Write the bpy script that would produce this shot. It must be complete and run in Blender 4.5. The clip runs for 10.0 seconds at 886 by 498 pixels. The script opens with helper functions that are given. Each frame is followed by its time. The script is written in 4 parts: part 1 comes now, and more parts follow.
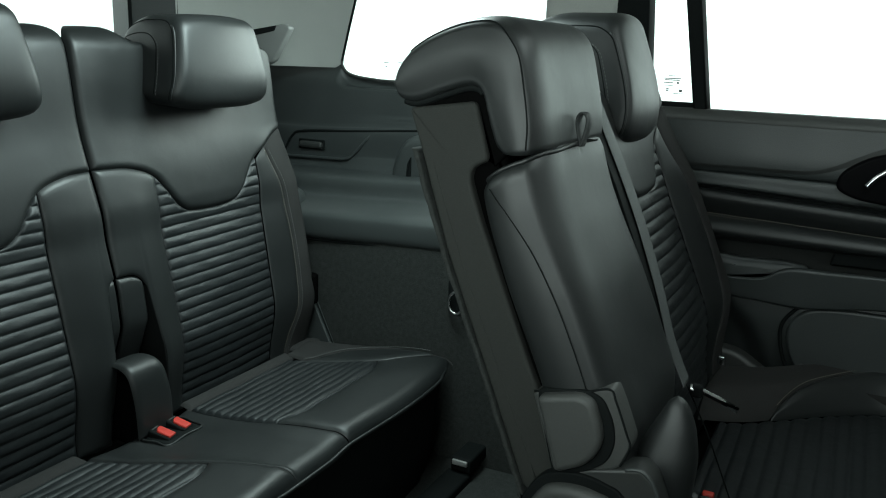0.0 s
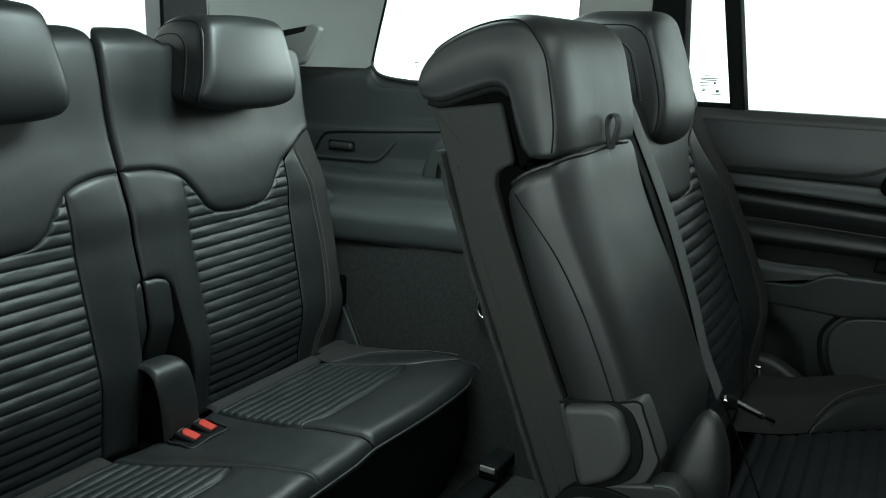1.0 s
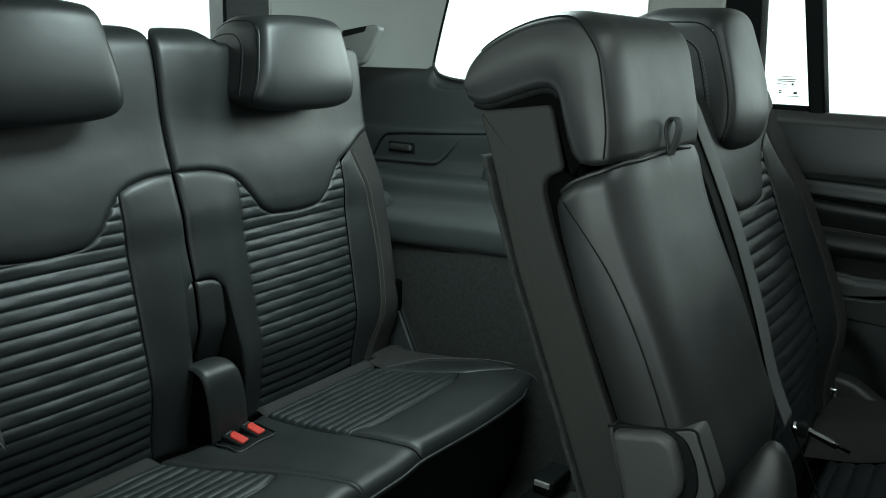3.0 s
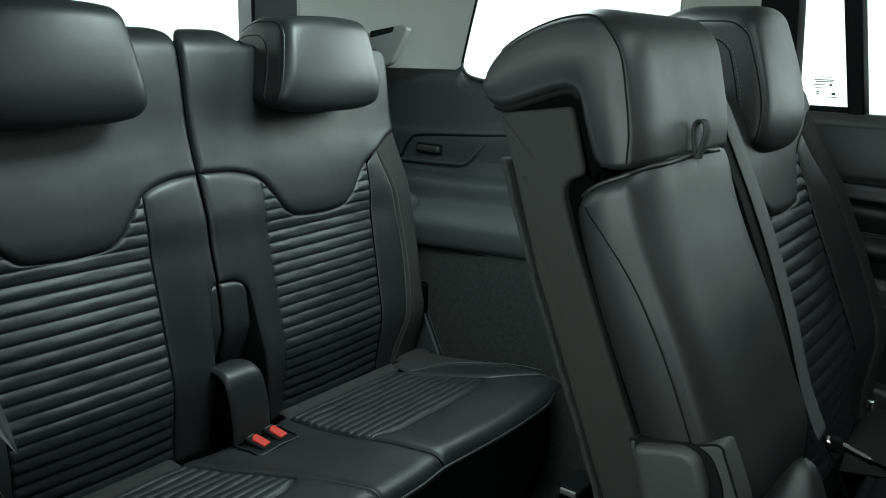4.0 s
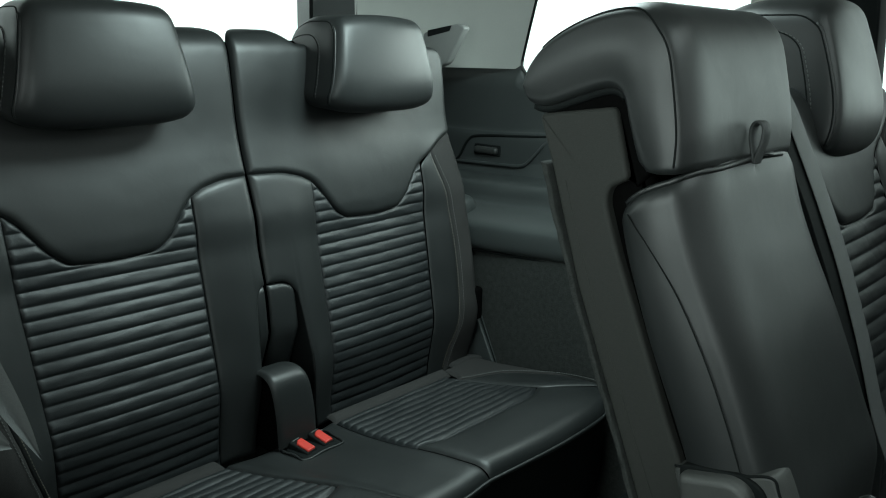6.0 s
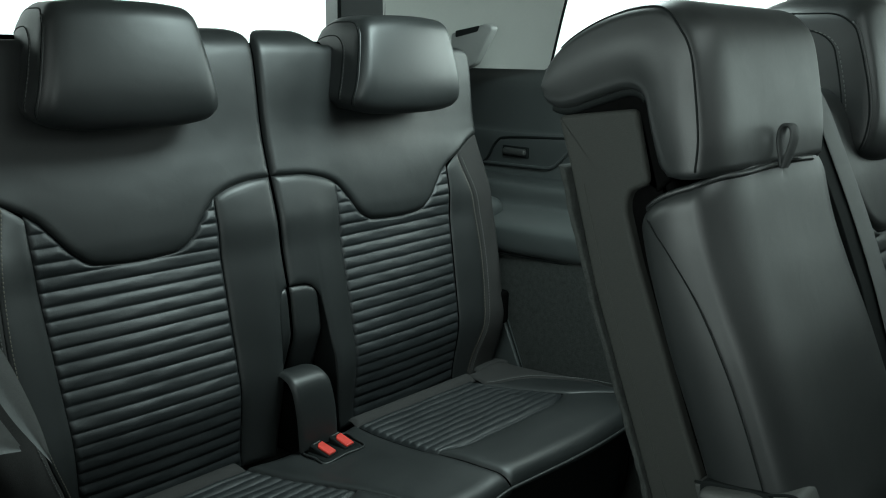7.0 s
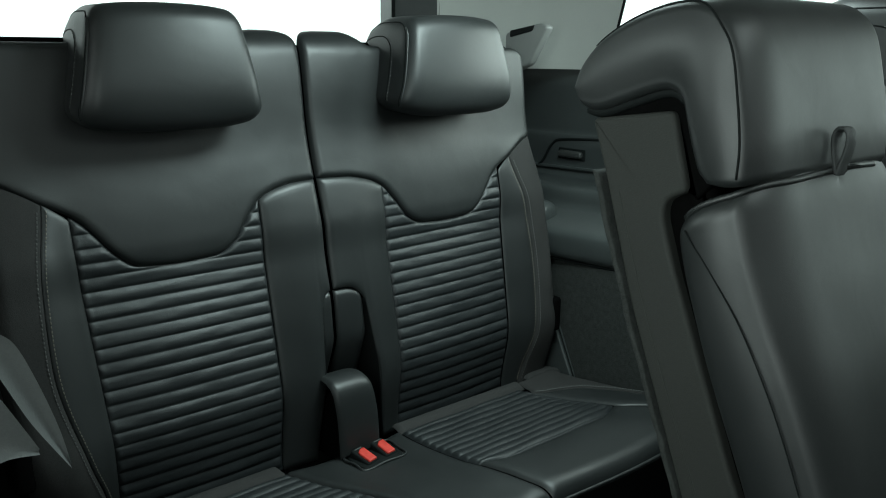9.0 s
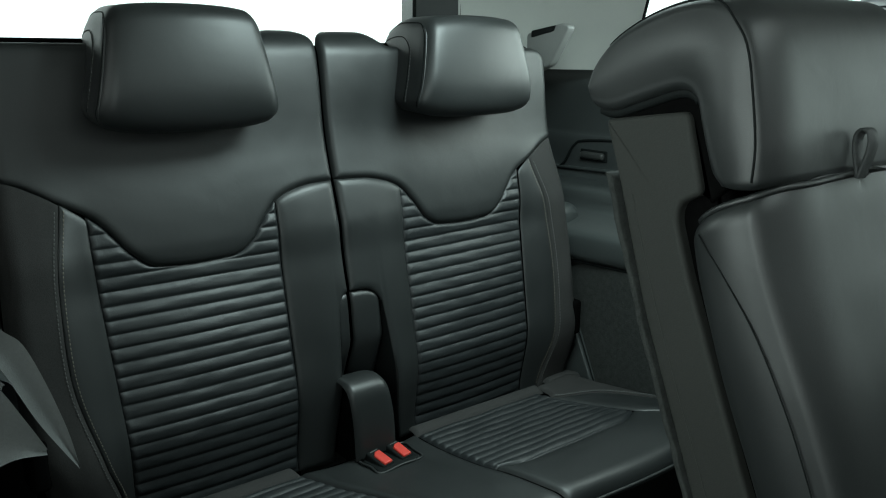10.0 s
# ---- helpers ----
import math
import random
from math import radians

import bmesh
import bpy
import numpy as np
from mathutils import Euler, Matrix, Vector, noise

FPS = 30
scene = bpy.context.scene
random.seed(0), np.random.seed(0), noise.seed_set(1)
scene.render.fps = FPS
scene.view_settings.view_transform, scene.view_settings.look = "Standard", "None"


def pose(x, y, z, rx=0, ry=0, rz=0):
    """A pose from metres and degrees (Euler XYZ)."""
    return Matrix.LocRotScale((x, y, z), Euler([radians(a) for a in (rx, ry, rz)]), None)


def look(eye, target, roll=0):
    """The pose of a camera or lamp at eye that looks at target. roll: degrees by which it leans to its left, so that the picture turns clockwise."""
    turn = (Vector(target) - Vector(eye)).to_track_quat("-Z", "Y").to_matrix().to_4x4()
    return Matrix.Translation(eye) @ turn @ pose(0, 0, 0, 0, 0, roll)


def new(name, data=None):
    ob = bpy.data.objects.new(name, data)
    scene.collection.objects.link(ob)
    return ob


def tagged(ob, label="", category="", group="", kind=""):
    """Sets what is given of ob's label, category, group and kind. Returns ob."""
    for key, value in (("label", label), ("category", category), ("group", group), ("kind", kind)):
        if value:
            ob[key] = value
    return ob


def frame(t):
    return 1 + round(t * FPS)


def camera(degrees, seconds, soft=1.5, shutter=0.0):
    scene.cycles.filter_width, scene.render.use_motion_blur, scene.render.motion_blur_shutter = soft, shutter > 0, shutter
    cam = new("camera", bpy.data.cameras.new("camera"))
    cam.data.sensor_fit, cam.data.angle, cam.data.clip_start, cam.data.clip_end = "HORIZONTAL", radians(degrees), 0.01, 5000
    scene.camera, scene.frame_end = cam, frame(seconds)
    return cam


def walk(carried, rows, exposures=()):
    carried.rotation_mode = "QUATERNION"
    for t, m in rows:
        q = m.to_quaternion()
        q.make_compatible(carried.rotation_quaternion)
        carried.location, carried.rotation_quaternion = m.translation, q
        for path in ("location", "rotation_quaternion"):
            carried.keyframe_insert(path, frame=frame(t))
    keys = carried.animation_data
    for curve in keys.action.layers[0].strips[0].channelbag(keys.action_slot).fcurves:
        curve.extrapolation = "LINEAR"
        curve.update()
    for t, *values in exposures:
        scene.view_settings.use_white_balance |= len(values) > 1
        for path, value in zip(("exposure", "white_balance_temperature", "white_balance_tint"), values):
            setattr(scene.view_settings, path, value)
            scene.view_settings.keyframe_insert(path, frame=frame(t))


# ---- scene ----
cam = camera(57.2, 10.0, 1.1)
PATH = [
    (0, (-0.884, -1.072, 0.975), (0.851, -0.198, 0.502), 2.1),
    (0.5, (-0.871, -1.072, 0.975), (0.845, -0.16, 0.5), 2.0),
    (1, (-0.858, -1.072, 0.975), (0.836, -0.122, 0.5), 1.9),
    (1.5, (-0.845, -1.072, 0.975), (0.828, -0.083, 0.499), 1.9),
    (2, (-0.833, -1.072, 0.975), (0.819, -0.051, 0.498), 1.8),
    (2.5, (-0.82, -1.072, 0.974), (0.807, -0.012, 0.496), 1.8),
    (4, (-0.782, -1.073, 0.974), (0.771, 0.092, 0.495), 1.6),
    (4.5, (-0.77, -1.074, 0.973), (0.757, 0.126, 0.493), 1.5),
    (5, (-0.757, -1.074, 0.973), (0.742, 0.16, 0.492), 1.4),
    (5.5, (-0.744, -1.074, 0.972), (0.726, 0.193, 0.49), 1.3),
    (7, (-0.707, -1.076, 0.972), (0.676, 0.286, 0.49), 1.1),
    (7.5, (-0.695, -1.076, 0.972), (0.656, 0.317, 0.489), 1.0),
    (8, (-0.683, -1.076, 0.971), (0.637, 0.347, 0.488), 0.9),
    (8.5, (-0.671, -1.077, 0.971), (0.618, 0.373, 0.488), 0.8),
    (9, (-0.66, -1.078, 0.971), (0.6, 0.399, 0.489), 0.7),
    (9.5, (-0.65, -1.079, 0.971), (0.582, 0.421, 0.49), 0.6),
    (10, (-0.643, -1.079, 0.97), (0.567, 0.439, 0.49), 0.6),
]
walk(cam, [(t, look(eye, target, roll)) for t, eye, target, roll in PATH])

# ---- light ----
world = bpy.data.worlds.new("studio")
scene.world = world
world.use_nodes = True
wn = world.node_tree.nodes
wn["Background"].inputs["Color"].default_value = (0.87, 1.0, 0.965, 1)
wn["Background"].inputs["Strength"].default_value = 2.0

# added lamp for light from above, in an unseen rear roof opening
added_roof_light = new("added_roof_light", bpy.data.lights.new("added_roof_light", "AREA"))
added_roof_light.data.shape, added_roof_light.data.size, added_roof_light.data.size_y = "RECTANGLE", 0.34, 0.22
added_roof_light.data.energy, added_roof_light.data.color = 6.2, (0.78, 1.0, 0.98)
added_roof_light.data.spread = radians(150)
added_roof_light.matrix_world = look((0.18, -0.42, 1.27), (0.07, -0.18, 0.42))

# added fill for the far door and cushion, in an unseen front roof opening
added_roof_front = new("added_roof_light", bpy.data.lights.new("added_roof_light", "AREA"))
added_roof_front.data.shape, added_roof_front.data.size, added_roof_front.data.size_y = "RECTANGLE", 0.64, 0.42
added_roof_front.data.energy, added_roof_front.data.color = 1.0, (0.80, 1.0, 0.97)
added_roof_front.matrix_world = look((0.06, -1.22, 1.275), (0.40, -1.02, 0.6))

# lamps that boost daylight: far door window, open near door, far and near quarter windows
# the last is added fill for the middle head restraint; its window is unseen
for spot, aim, wide, high, power, cone in (((0.785, -1.27, 1.055), (0.0, -1.20, 1.0), 0.74, 0.26, 0.5, 140), ((-0.765, -0.76, 0.96), (0.0, -0.78, 0.82), 0.26, 0.42, 1.1, 150), ((0.70, -0.28, 1.06), (-0.10, -0.05, 0.80), 0.40, 0.24, 1.8, 140), ((-0.735, -0.21, 1.05), (-0.10, -0.78, 0.95), 0.36, 0.20, 0.35, 90)):
    day = new("opening_fill", bpy.data.lights.new("opening_fill", "AREA"))
    day.data.shape, day.data.size, day.data.size_y = "RECTANGLE", wide, high
    day.data.energy, day.data.color, day.data.spread = power, (0.82, 1.0, 0.95), radians(cone)
    day.matrix_world = look(spot, aim)


# ---- materials ----
def shader(name, color, rough=0.5, metal=0.0, spec=0.5, grain=0.0, grain_scale=400.0, wear=0.25, wear_scale=9.0, kind="voronoi", crease=0.0):
    """A principled surface with colour and gloss that vary at two scales and a fine relief."""
    m = bpy.data.materials.new(name)
    m.use_nodes = True
    nt = m.node_tree
    n, l = nt.nodes, nt.links
    b = n["Principled BSDF"]
    b.inputs["Metallic"].default_value = metal
    b.inputs["Specular IOR Level"].default_value = spec
    co = n.new("ShaderNodeTexCoord")
    big = n.new("ShaderNodeTexNoise")
    big.inputs["Scale"].default_value = wear_scale
    big.inputs["Detail"].default_value = 5
    fine = n.new("ShaderNodeTexNoise")
    fine.inputs["Scale"].default_value = grain_scale * 0.6
    fine.inputs["Detail"].default_value = 3
    l.new(co.outputs["Object"], big.inputs["Vector"])
    l.new(co.outputs["Object"], fine.inputs["Vector"])
    add = n.new("ShaderNodeMath")
    add.operation = "ADD"
    l.new(big.outputs["Fac"], add.inputs[0])
    l.new(fine.outputs["Fac"], add.inputs[1])
    ramp = n.new("ShaderNodeMapRange")
    ramp.inputs["From Min"].default_value, ramp.inputs["From Max"].default_value = 0.6, 1.4
    ramp.inputs["To Min"].default_value, ramp.inputs["To Max"].default_value = 1 - wear, 1 + wear
    l.new(add.outputs[0], ramp.inputs["Value"])
    mul = n.new("ShaderNodeMix")
    mul.data_type, mul.blend_type = "RGBA", "MULTIPLY"
    mul.inputs["Factor"].default_value = 1
    mul.inputs["A"].default_value = (*color, 1)
    l.new(ramp.outputs["Result"], mul.inputs["B"])
    l.new(mul.outputs["Result"], b.inputs["Base Color"])
    rr = n.new("ShaderNodeMapRange")
    rr.inputs["From Min"].default_value, rr.inputs["From Max"].default_value = 0.3, 0.7
    rr.inputs["To Min"].default_value, rr.inputs["To Max"].default_value = max(rough - 0.06, 0.02), min(rough + 0.06, 1)
    l.new(big.outputs["Fac"], rr.inputs["Value"])
    l.new(rr.outputs["Result"], b.inputs["Roughness"])
    if grain:
        bump = n.new("ShaderNodeBump")
        bump.inputs["Strength"].default_value = grain
        bump.inputs["Distance"].default_value = 0.0006
        if kind == "voronoi":
            g = n.new("ShaderNodeTexVoronoi")
            g.feature = "DISTANCE_TO_EDGE"
            g.inputs["Scale"].default_value = grain_scale
            l.new(co.outputs["Object"], g.inputs["Vector"])
            l.new(g.outputs["Distance"], bump.inputs["Height"])
        else:
            g = n.new("ShaderNodeTexNoise")
            g.inputs["Scale"].default_value = grain_scale
            g.inputs["Detail"].default_value = 6
            l.new(co.outputs["Object"], g.inputs["Vector"])
            l.new(g.outputs["Fac"], bump.inputs["Height"])
        l.new(bump.outputs["Normal"], b.inputs["Normal"])
        if crease:
            soft = n.new("ShaderNodeTexNoise")
            soft.inputs["Scale"].default_value = 26
            soft.inputs["Detail"].default_value = 4
            soft.inputs["Distortion"].default_value = 1.2
            l.new(co.outputs["Object"], soft.inputs["Vector"])
            fold = n.new("ShaderNodeBump")
            fold.inputs["Strength"].default_value = crease
            fold.inputs["Distance"].default_value = 0.004
            l.new(soft.outputs["Fac"], fold.inputs["Height"])
            l.new(fold.outputs["Normal"], bump.inputs["Normal"])
    return m


LEATHER = shader("black_leather", (0.0118, 0.0135, 0.0137), 0.45, spec=0.5, grain=0.10, grain_scale=900, wear=0.12, crease=0.07)
PLEAT = shader("pleated_leather", (0.0108, 0.0130, 0.0140), 0.48, spec=0.45, grain=0.3, grain_scale=480, wear=0.15, crease=0.22)
SUEDE = shader("black_suede", (0.026, 0.0255, 0.025), 0.85, spec=0.2, grain=0.5, grain_scale=900, wear=0.25, wear_scale=25, kind="noise")
# near-black without sheen, so gaps and hidden bodies read as deep shade
SHADE = shader("shade_black", (0.003, 0.003, 0.003), 0.9, spec=0.0, grain=0.2, grain_scale=300)
PLASTIC = shader("soft_black_plastic", (0.034, 0.039, 0.039), 0.43, grain=0.35, grain_scale=700, wear=0.12, kind="noise")
PLASTIC2 = shader("dark_hard_plastic", (0.028, 0.030, 0.029), 0.45, grain=0.3, grain_scale=800, wear=0.15, kind="noise")
PLASTIC3 = shader("grey_moulded_plastic", (0.046, 0.048, 0.046), 0.55, grain=0.3, grain_scale=700, wear=0.12, kind="noise")
CARPET = shader("dark_carpet", (0.031, 0.0335, 0.032), 0.95, spec=0.1, grain=1.0, grain_scale=650, wear=0.32, wear_scale=110, kind="noise")
BOARD = shader("felted_board", (0.0240, 0.0252, 0.0230), 0.75, spec=0.25, grain=0.4, grain_scale=800, wear=0.12, kind="noise")
LINER = shader("light_grey_cloth", (0.42, 0.43, 0.41), 0.9, spec=0.15, grain=0.4, grain_scale=900, wear=0.06, kind="noise")
STITCH = shader("tan_thread", (0.13, 0.115, 0.093), 0.7, wear=0.1)
BLACKSTITCH = shader("grey_thread", (0.07, 0.072, 0.07), 0.7, wear=0.1)
RED = shader("red_plastic", (0.50, 0.040, 0.028), 0.4, wear=0.08, wear_scale=40)
STRAP = shader("belt_webbing", (0.030, 0.033, 0.033), 0.6, grain=0.6, grain_scale=700, wear=0.1, kind="noise")
CHROME = shader("chrome", (0.75, 0.76, 0.76), 0.16, metal=1.0, wear=0.05)
PIANO = shader("gloss_black", (0.004, 0.004, 0.0045), 0.2, spec=0.02, wear=0.1)
BARE = shader("bare_steel", (0.30, 0.30, 0.29), 0.5, metal=0.3, wear=0.2, wear_scale=60)
GUIDE = shader("grey_hard_plastic", (0.17, 0.175, 0.17), 0.55, grain=0.2, grain_scale=700, wear=0.08, kind="noise")
RUBBER = shader("black_rubber", (0.007, 0.0085, 0.0085), 0.7, spec=0.08, wear=0.2)
GREYBELT = shader("grey_webbing", (0.075, 0.080, 0.080), 0.65, grain=0.6, grain_scale=700, wear=0.1, kind="noise")
MARK = shader("grey_glass_print", (0.12, 0.13, 0.13), 0.6, wear=0.05)
BODY = shader("grey_body_metal", (0.10, 0.105, 0.105), 0.4, wear=0.1)


def glass_material():
    m = bpy.data.materials.new("clear_glass")
    m.use_nodes = True
    n, l = m.node_tree.nodes, m.node_tree.links
    out = n["Material Output"]
    n.remove(n["Principled BSDF"])
    t, g, f, x = n.new("ShaderNodeBsdfTransparent"), n.new("ShaderNodeBsdfGlossy"), n.new("ShaderNodeFresnel"), n.new("ShaderNodeMixShader")
    t.inputs["Color"].default_value = (0.93, 0.96, 0.955, 1)
    g.inputs["Roughness"].default_value = 0.02
    f.inputs["IOR"].default_value = 1.45
    l.new(f.outputs[0], x.inputs[0])
    l.new(t.outputs[0], x.inputs[1])
    l.new(g.outputs[0], x.inputs[2])
    l.new(x.outputs[0], out.inputs["Surface"])
    return m


GLASS = glass_material()


# ---- builders ----
def thing(name, at, label="", category="", group="", kind=""):
    ob = new(name)
    ob.empty_display_size = 0.05
    ob.location = at
    return tagged(ob, label, category, group, kind)


def base_of(ob):
    while ob.parent:
        ob = ob.parent
    return Vector(ob.location)


def part(name, bm, material, parent=None, label=""):
    """Links a bmesh, given in world metres, as one mesh under a thing or a part."""
    me = bpy.data.meshes.new(name)
    if parent:
        bmesh.ops.translate(bm, verts=bm.verts, vec=-base_of(parent))
    bm.to_mesh(me)
    bm.free()
    if not any(p.use_smooth for p in me.polygons):
        for p in me.polygons:
            p.use_smooth = True
    me.materials.append(material)
    ob = new(name, me)
    ob.parent = parent
    return tagged(ob, label)


def flat(ob, angle=35):
    """Keeps edges sharper than the angle."""
    me = ob.data
    b = bmesh.new()
    b.from_mesh(me)
    for e in b.edges:
        e.smooth = not (len(e.link_faces) == 2 and e.calc_face_angle(0) > radians(angle))
    b.to_mesh(me)
    b.free()
    return ob


def sheet(f, ss, ts, flip=False, wrap=False):
    """A quad sheet through f(s, t) for all pairs of the two lists."""
    bm = bmesh.new()
    rows = [[bm.verts.new(f(s, t)) for t in ts] for s in ss]
    m = len(ts)
    for i in range(len(ss) - 1):
        for j in range(m if wrap else m - 1):
            q = [rows[i][j], rows[i + 1][j], rows[i + 1][(j + 1) % m], rows[i][(j + 1) % m]]
            bm.faces.new(q[::-1] if flip else q)
    return bm


def steps(a, b, n, ease=0.0):
    """n + 1 values from a to b, closer together at both ends by ease."""
    return [a + (b - a) * ((1 - ease) * i / n + ease * (0.5 - 0.5 * math.cos(math.pi * i / n))) for i in range(n + 1)]


def curve(points):
    """A smooth function through (x, y) points with rising x: monotone cubic."""
    xs, ys = [p[0] for p in points], [p[1] for p in points]
    d = [(ys[i + 1] - ys[i]) / (xs[i + 1] - xs[i]) for i in range(len(xs) - 1)]
    m = [d[0]] + [0 if d[i - 1] * d[i] <= 0 else 2 * d[i - 1] * d[i] / (d[i - 1] + d[i]) for i in range(1, len(d))] + [d[-1]]

    def f(x):
        if x <= xs[0]:
            return ys[0]
        if x >= xs[-1]:
            return ys[-1]
        i = max(k for k in range(len(xs) - 1) if xs[k] <= x)
        h = xs[i + 1] - xs[i]
        t = (x - xs[i]) / h
        return ys[i] * (2 * t**3 - 3 * t**2 + 1) + h * m[i] * (t**3 - 2 * t**2 + t) + ys[i + 1] * (3 * t**2 - 2 * t**3) + h * m[i + 1] * (t**3 - t**2)

    return f


def smooth(a, b, x):
    t = min(max((x - a) / (b - a), 0), 1)
    return t * t * (3 - 2 * t)


def dome(d, r):
    """The height, 0 to 1, of a stuffed panel at d from its seam."""
    t = min(max(d / r, 0), 1)
    return math.sqrt(1 - (1 - t) ** 2)


def stuffed(F, a0, a1, lo, hi, base, puff=0.008, r=0.018, na=40, nb=40, swap=False, bump=None, flip=False, tuck=0.004, clip=None):
    """A padded panel. Along a from a0 to a1 it spans b from lo(a) to hi(a); (a, b) is (u, v), or (v, u) with swap."""
    def f(a, t):
        b0, b1 = lo(a), hi(a)
        b = b0 + (b1 - b0) * t if clip is None else min(b0 + (clip - b0) * t, b1)
        e = 1e-3
        k0 = math.hypot(1, (lo(a + e) - lo(a - e)) / (2 * e))
        k1 = math.hypot(1, (hi(a + e) - hi(a - e)) / (2 * e))
        d = max(min(a - a0, a1 - a, (b - b0) / k0, (b1 - b) / k1), 0)
        u, v = (b, a) if swap else (a, b)
        w = base(u, v) - tuck + (puff + tuck) * dome(d, r)
        if bump:
            w += bump(u, v) * smooth(0, 0.006, d) - 0.0012 * (1 - smooth(0, 0.006, d))
        else:
            q = F(u, v, 0)
            w += (0.0006 * noise.noise(q * 11) + 0.0002 * noise.noise(q * 40)) * dome(d, 0.03)
        return F(u, v, w)

    return sheet(f, steps(a0, a1, na, 0.6), steps(0, 1, nb, 0.0 if bump else 0.6), flip != swap)


def spread(h, r, n, k=4):
    inner = max(h - r, 1e-4)
    ends = [h - r * math.tan(math.pi / 4 * i / k) for i in range(k)]
    mid = steps(inner, -inner, n)
    return ends + mid + [-e for e in ends[::-1]]


def rounded(center, half, r, n=6, warp=None):
    """A box with rounded edges; warp moves its points, given from -1 to 1 on each axis and in metres."""
    bm = bmesh.new()
    hx, hy, hz = half
    seen = {}

    def vert(p):
        key = tuple(round(c, 6) for c in p)
        if key not in seen:
            inner = Vector([min(max(c, -(h - r)), h - r) for c, h in zip(p, half)])
            d = Vector(p) - inner
            q = inner + d.normalized() * r if d.length > 1e-9 else inner
            if warp:
                q = Vector(warp(q, (q.x / hx, q.y / hy, q.z / hz)))
            seen[key] = bm.verts.new(q + Vector(center))
        return seen[key]

    axes = [spread(h, r, n) for h in half]
    for ax in range(3):
        o1, o2 = (ax + 1) % 3, (ax + 2) % 3
        for side in (-1, 1):
            for i in range(len(axes[o1]) - 1):
                for j in range(len(axes[o2]) - 1):
                    quad = []
                    for di, dj in ((0, 0), (1, 0), (1, 1), (0, 1)):
                        p = [0, 0, 0]
                        p[ax], p[o1], p[o2] = side * half[ax], axes[o1][i + di], axes[o2][j + dj]
                        quad.append(vert(p))
                    if len(set(quad)) == 4:
                        bm.faces.new(quad if side > 0 else quad[::-1])
    bmesh.ops.recalc_face_normals(bm, faces=bm.faces)
    return bm


def closed_curve(points, per=6, tight=0.5):
    """A closed smooth line through the points."""
    n, out = len(points), []
    P = [Vector(p) for p in points]
    for i in range(n):
        p0, p1, p2, p3 = P[i - 1], P[i], P[(i + 1) % n], P[(i + 2) % n]
        m1, m2 = (p2 - p0) * tight, (p3 - p1) * tight
        for k in range(per):
            t = k / per
            out.append(p1 * (2 * t**3 - 3 * t**2 + 1) + m1 * (t**3 - 2 * t**2 + t) + p2 * (3 * t**2 - 2 * t**3) + m2 * (t**3 - t**2))
    return out


def corners(points, r, k=4):
    """A closed polygon with its corners rounded by about r."""
    out, n = [], len(points)
    P = [Vector(p) for p in points]
    for i in range(n):
        a, b, c = P[i - 1], P[i], P[(i + 1) % n]
        d0, d1 = a - b, c - b
        q = min(r, d0.length * 0.45, d1.length * 0.45)
        s, e = b + d0.normalized() * q, b + d1.normalized() * q
        for j in range(k + 1):
            t = j / k
            out.append(s * (1 - t) ** 2 + b * 2 * t * (1 - t) + e * t**2)
    return out


def inset(poly, d):
    n, out = len(poly), []
    area = sum(poly[i - 1].x * poly[i].y - poly[i].x * poly[i - 1].y for i in range(n))
    s = 1 if area > 0 else -1
    for i in range(n):
        t = (poly[(i + 1) % n] - poly[i - 1])
        t = t.normalized() if t.length > 1e-9 else Vector((1, 0))
        out.append(poly[i] + Vector((-t.y, t.x)) * d * s)
    return out


def prism(poly, c0, c1, r, place=lambda a, b, c: Vector((c, a, b)), puff=0.0, mid=1, k=5, ins=0.012):
    """A solid over a flat outline, from c0 to c1, with edges rounded by r and sides that swell by puff."""
    poly = [Vector(p) for p in poly]
    bm = bmesh.new()
    s = 1 if c1 > c0 else -1
    levels = []
    if puff:
        levels.append((r + ins, c0 - s * puff))
        levels.append((r + ins * 0.4, c0 - s * puff * 0.6))
    for i in range(k + 1):
        a = math.pi / 2 * i / k
        levels.append((r * (1 - math.sin(a)), c0 + s * r * (1 - math.cos(a))))
    for i in range(1, mid):
        levels.append((0, c0 + s * r + (c1 - c0 - 2 * s * r) * i / mid))
    for i in range(k + 1):
        a = math.pi / 2 * (1 - i / k)
        levels.append((r * (1 - math.sin(a)), c1 - s * r * (1 - math.cos(a))))
    if puff:
        levels.append((r + ins * 0.4, c1 + s * puff * 0.6))
        levels.append((r + ins, c1 + s * puff))
    rings = []
    for d, c in levels:
        rings.append([bm.verts.new(place(p.x, p.y, c)) for p in (inset(poly, d) if d > 1e-6 else poly)])
    n = len(poly)
    for i in range(len(rings) - 1):
        for j in range(n):
            bm.faces.new([rings[i][j], rings[i][(j + 1) % n], rings[i + 1][(j + 1) % n], rings[i + 1][j]])
    caps = [bm.faces.new(rings[0][::-1]), bm.faces.new(rings[-1])]
    bmesh.ops.recalc_face_normals(bm, faces=bm.faces)
    for f in bm.faces:
        f.smooth = f not in caps
    bmesh.ops.triangulate(bm, faces=caps, ngon_method="EAR_CLIP")
    return bm


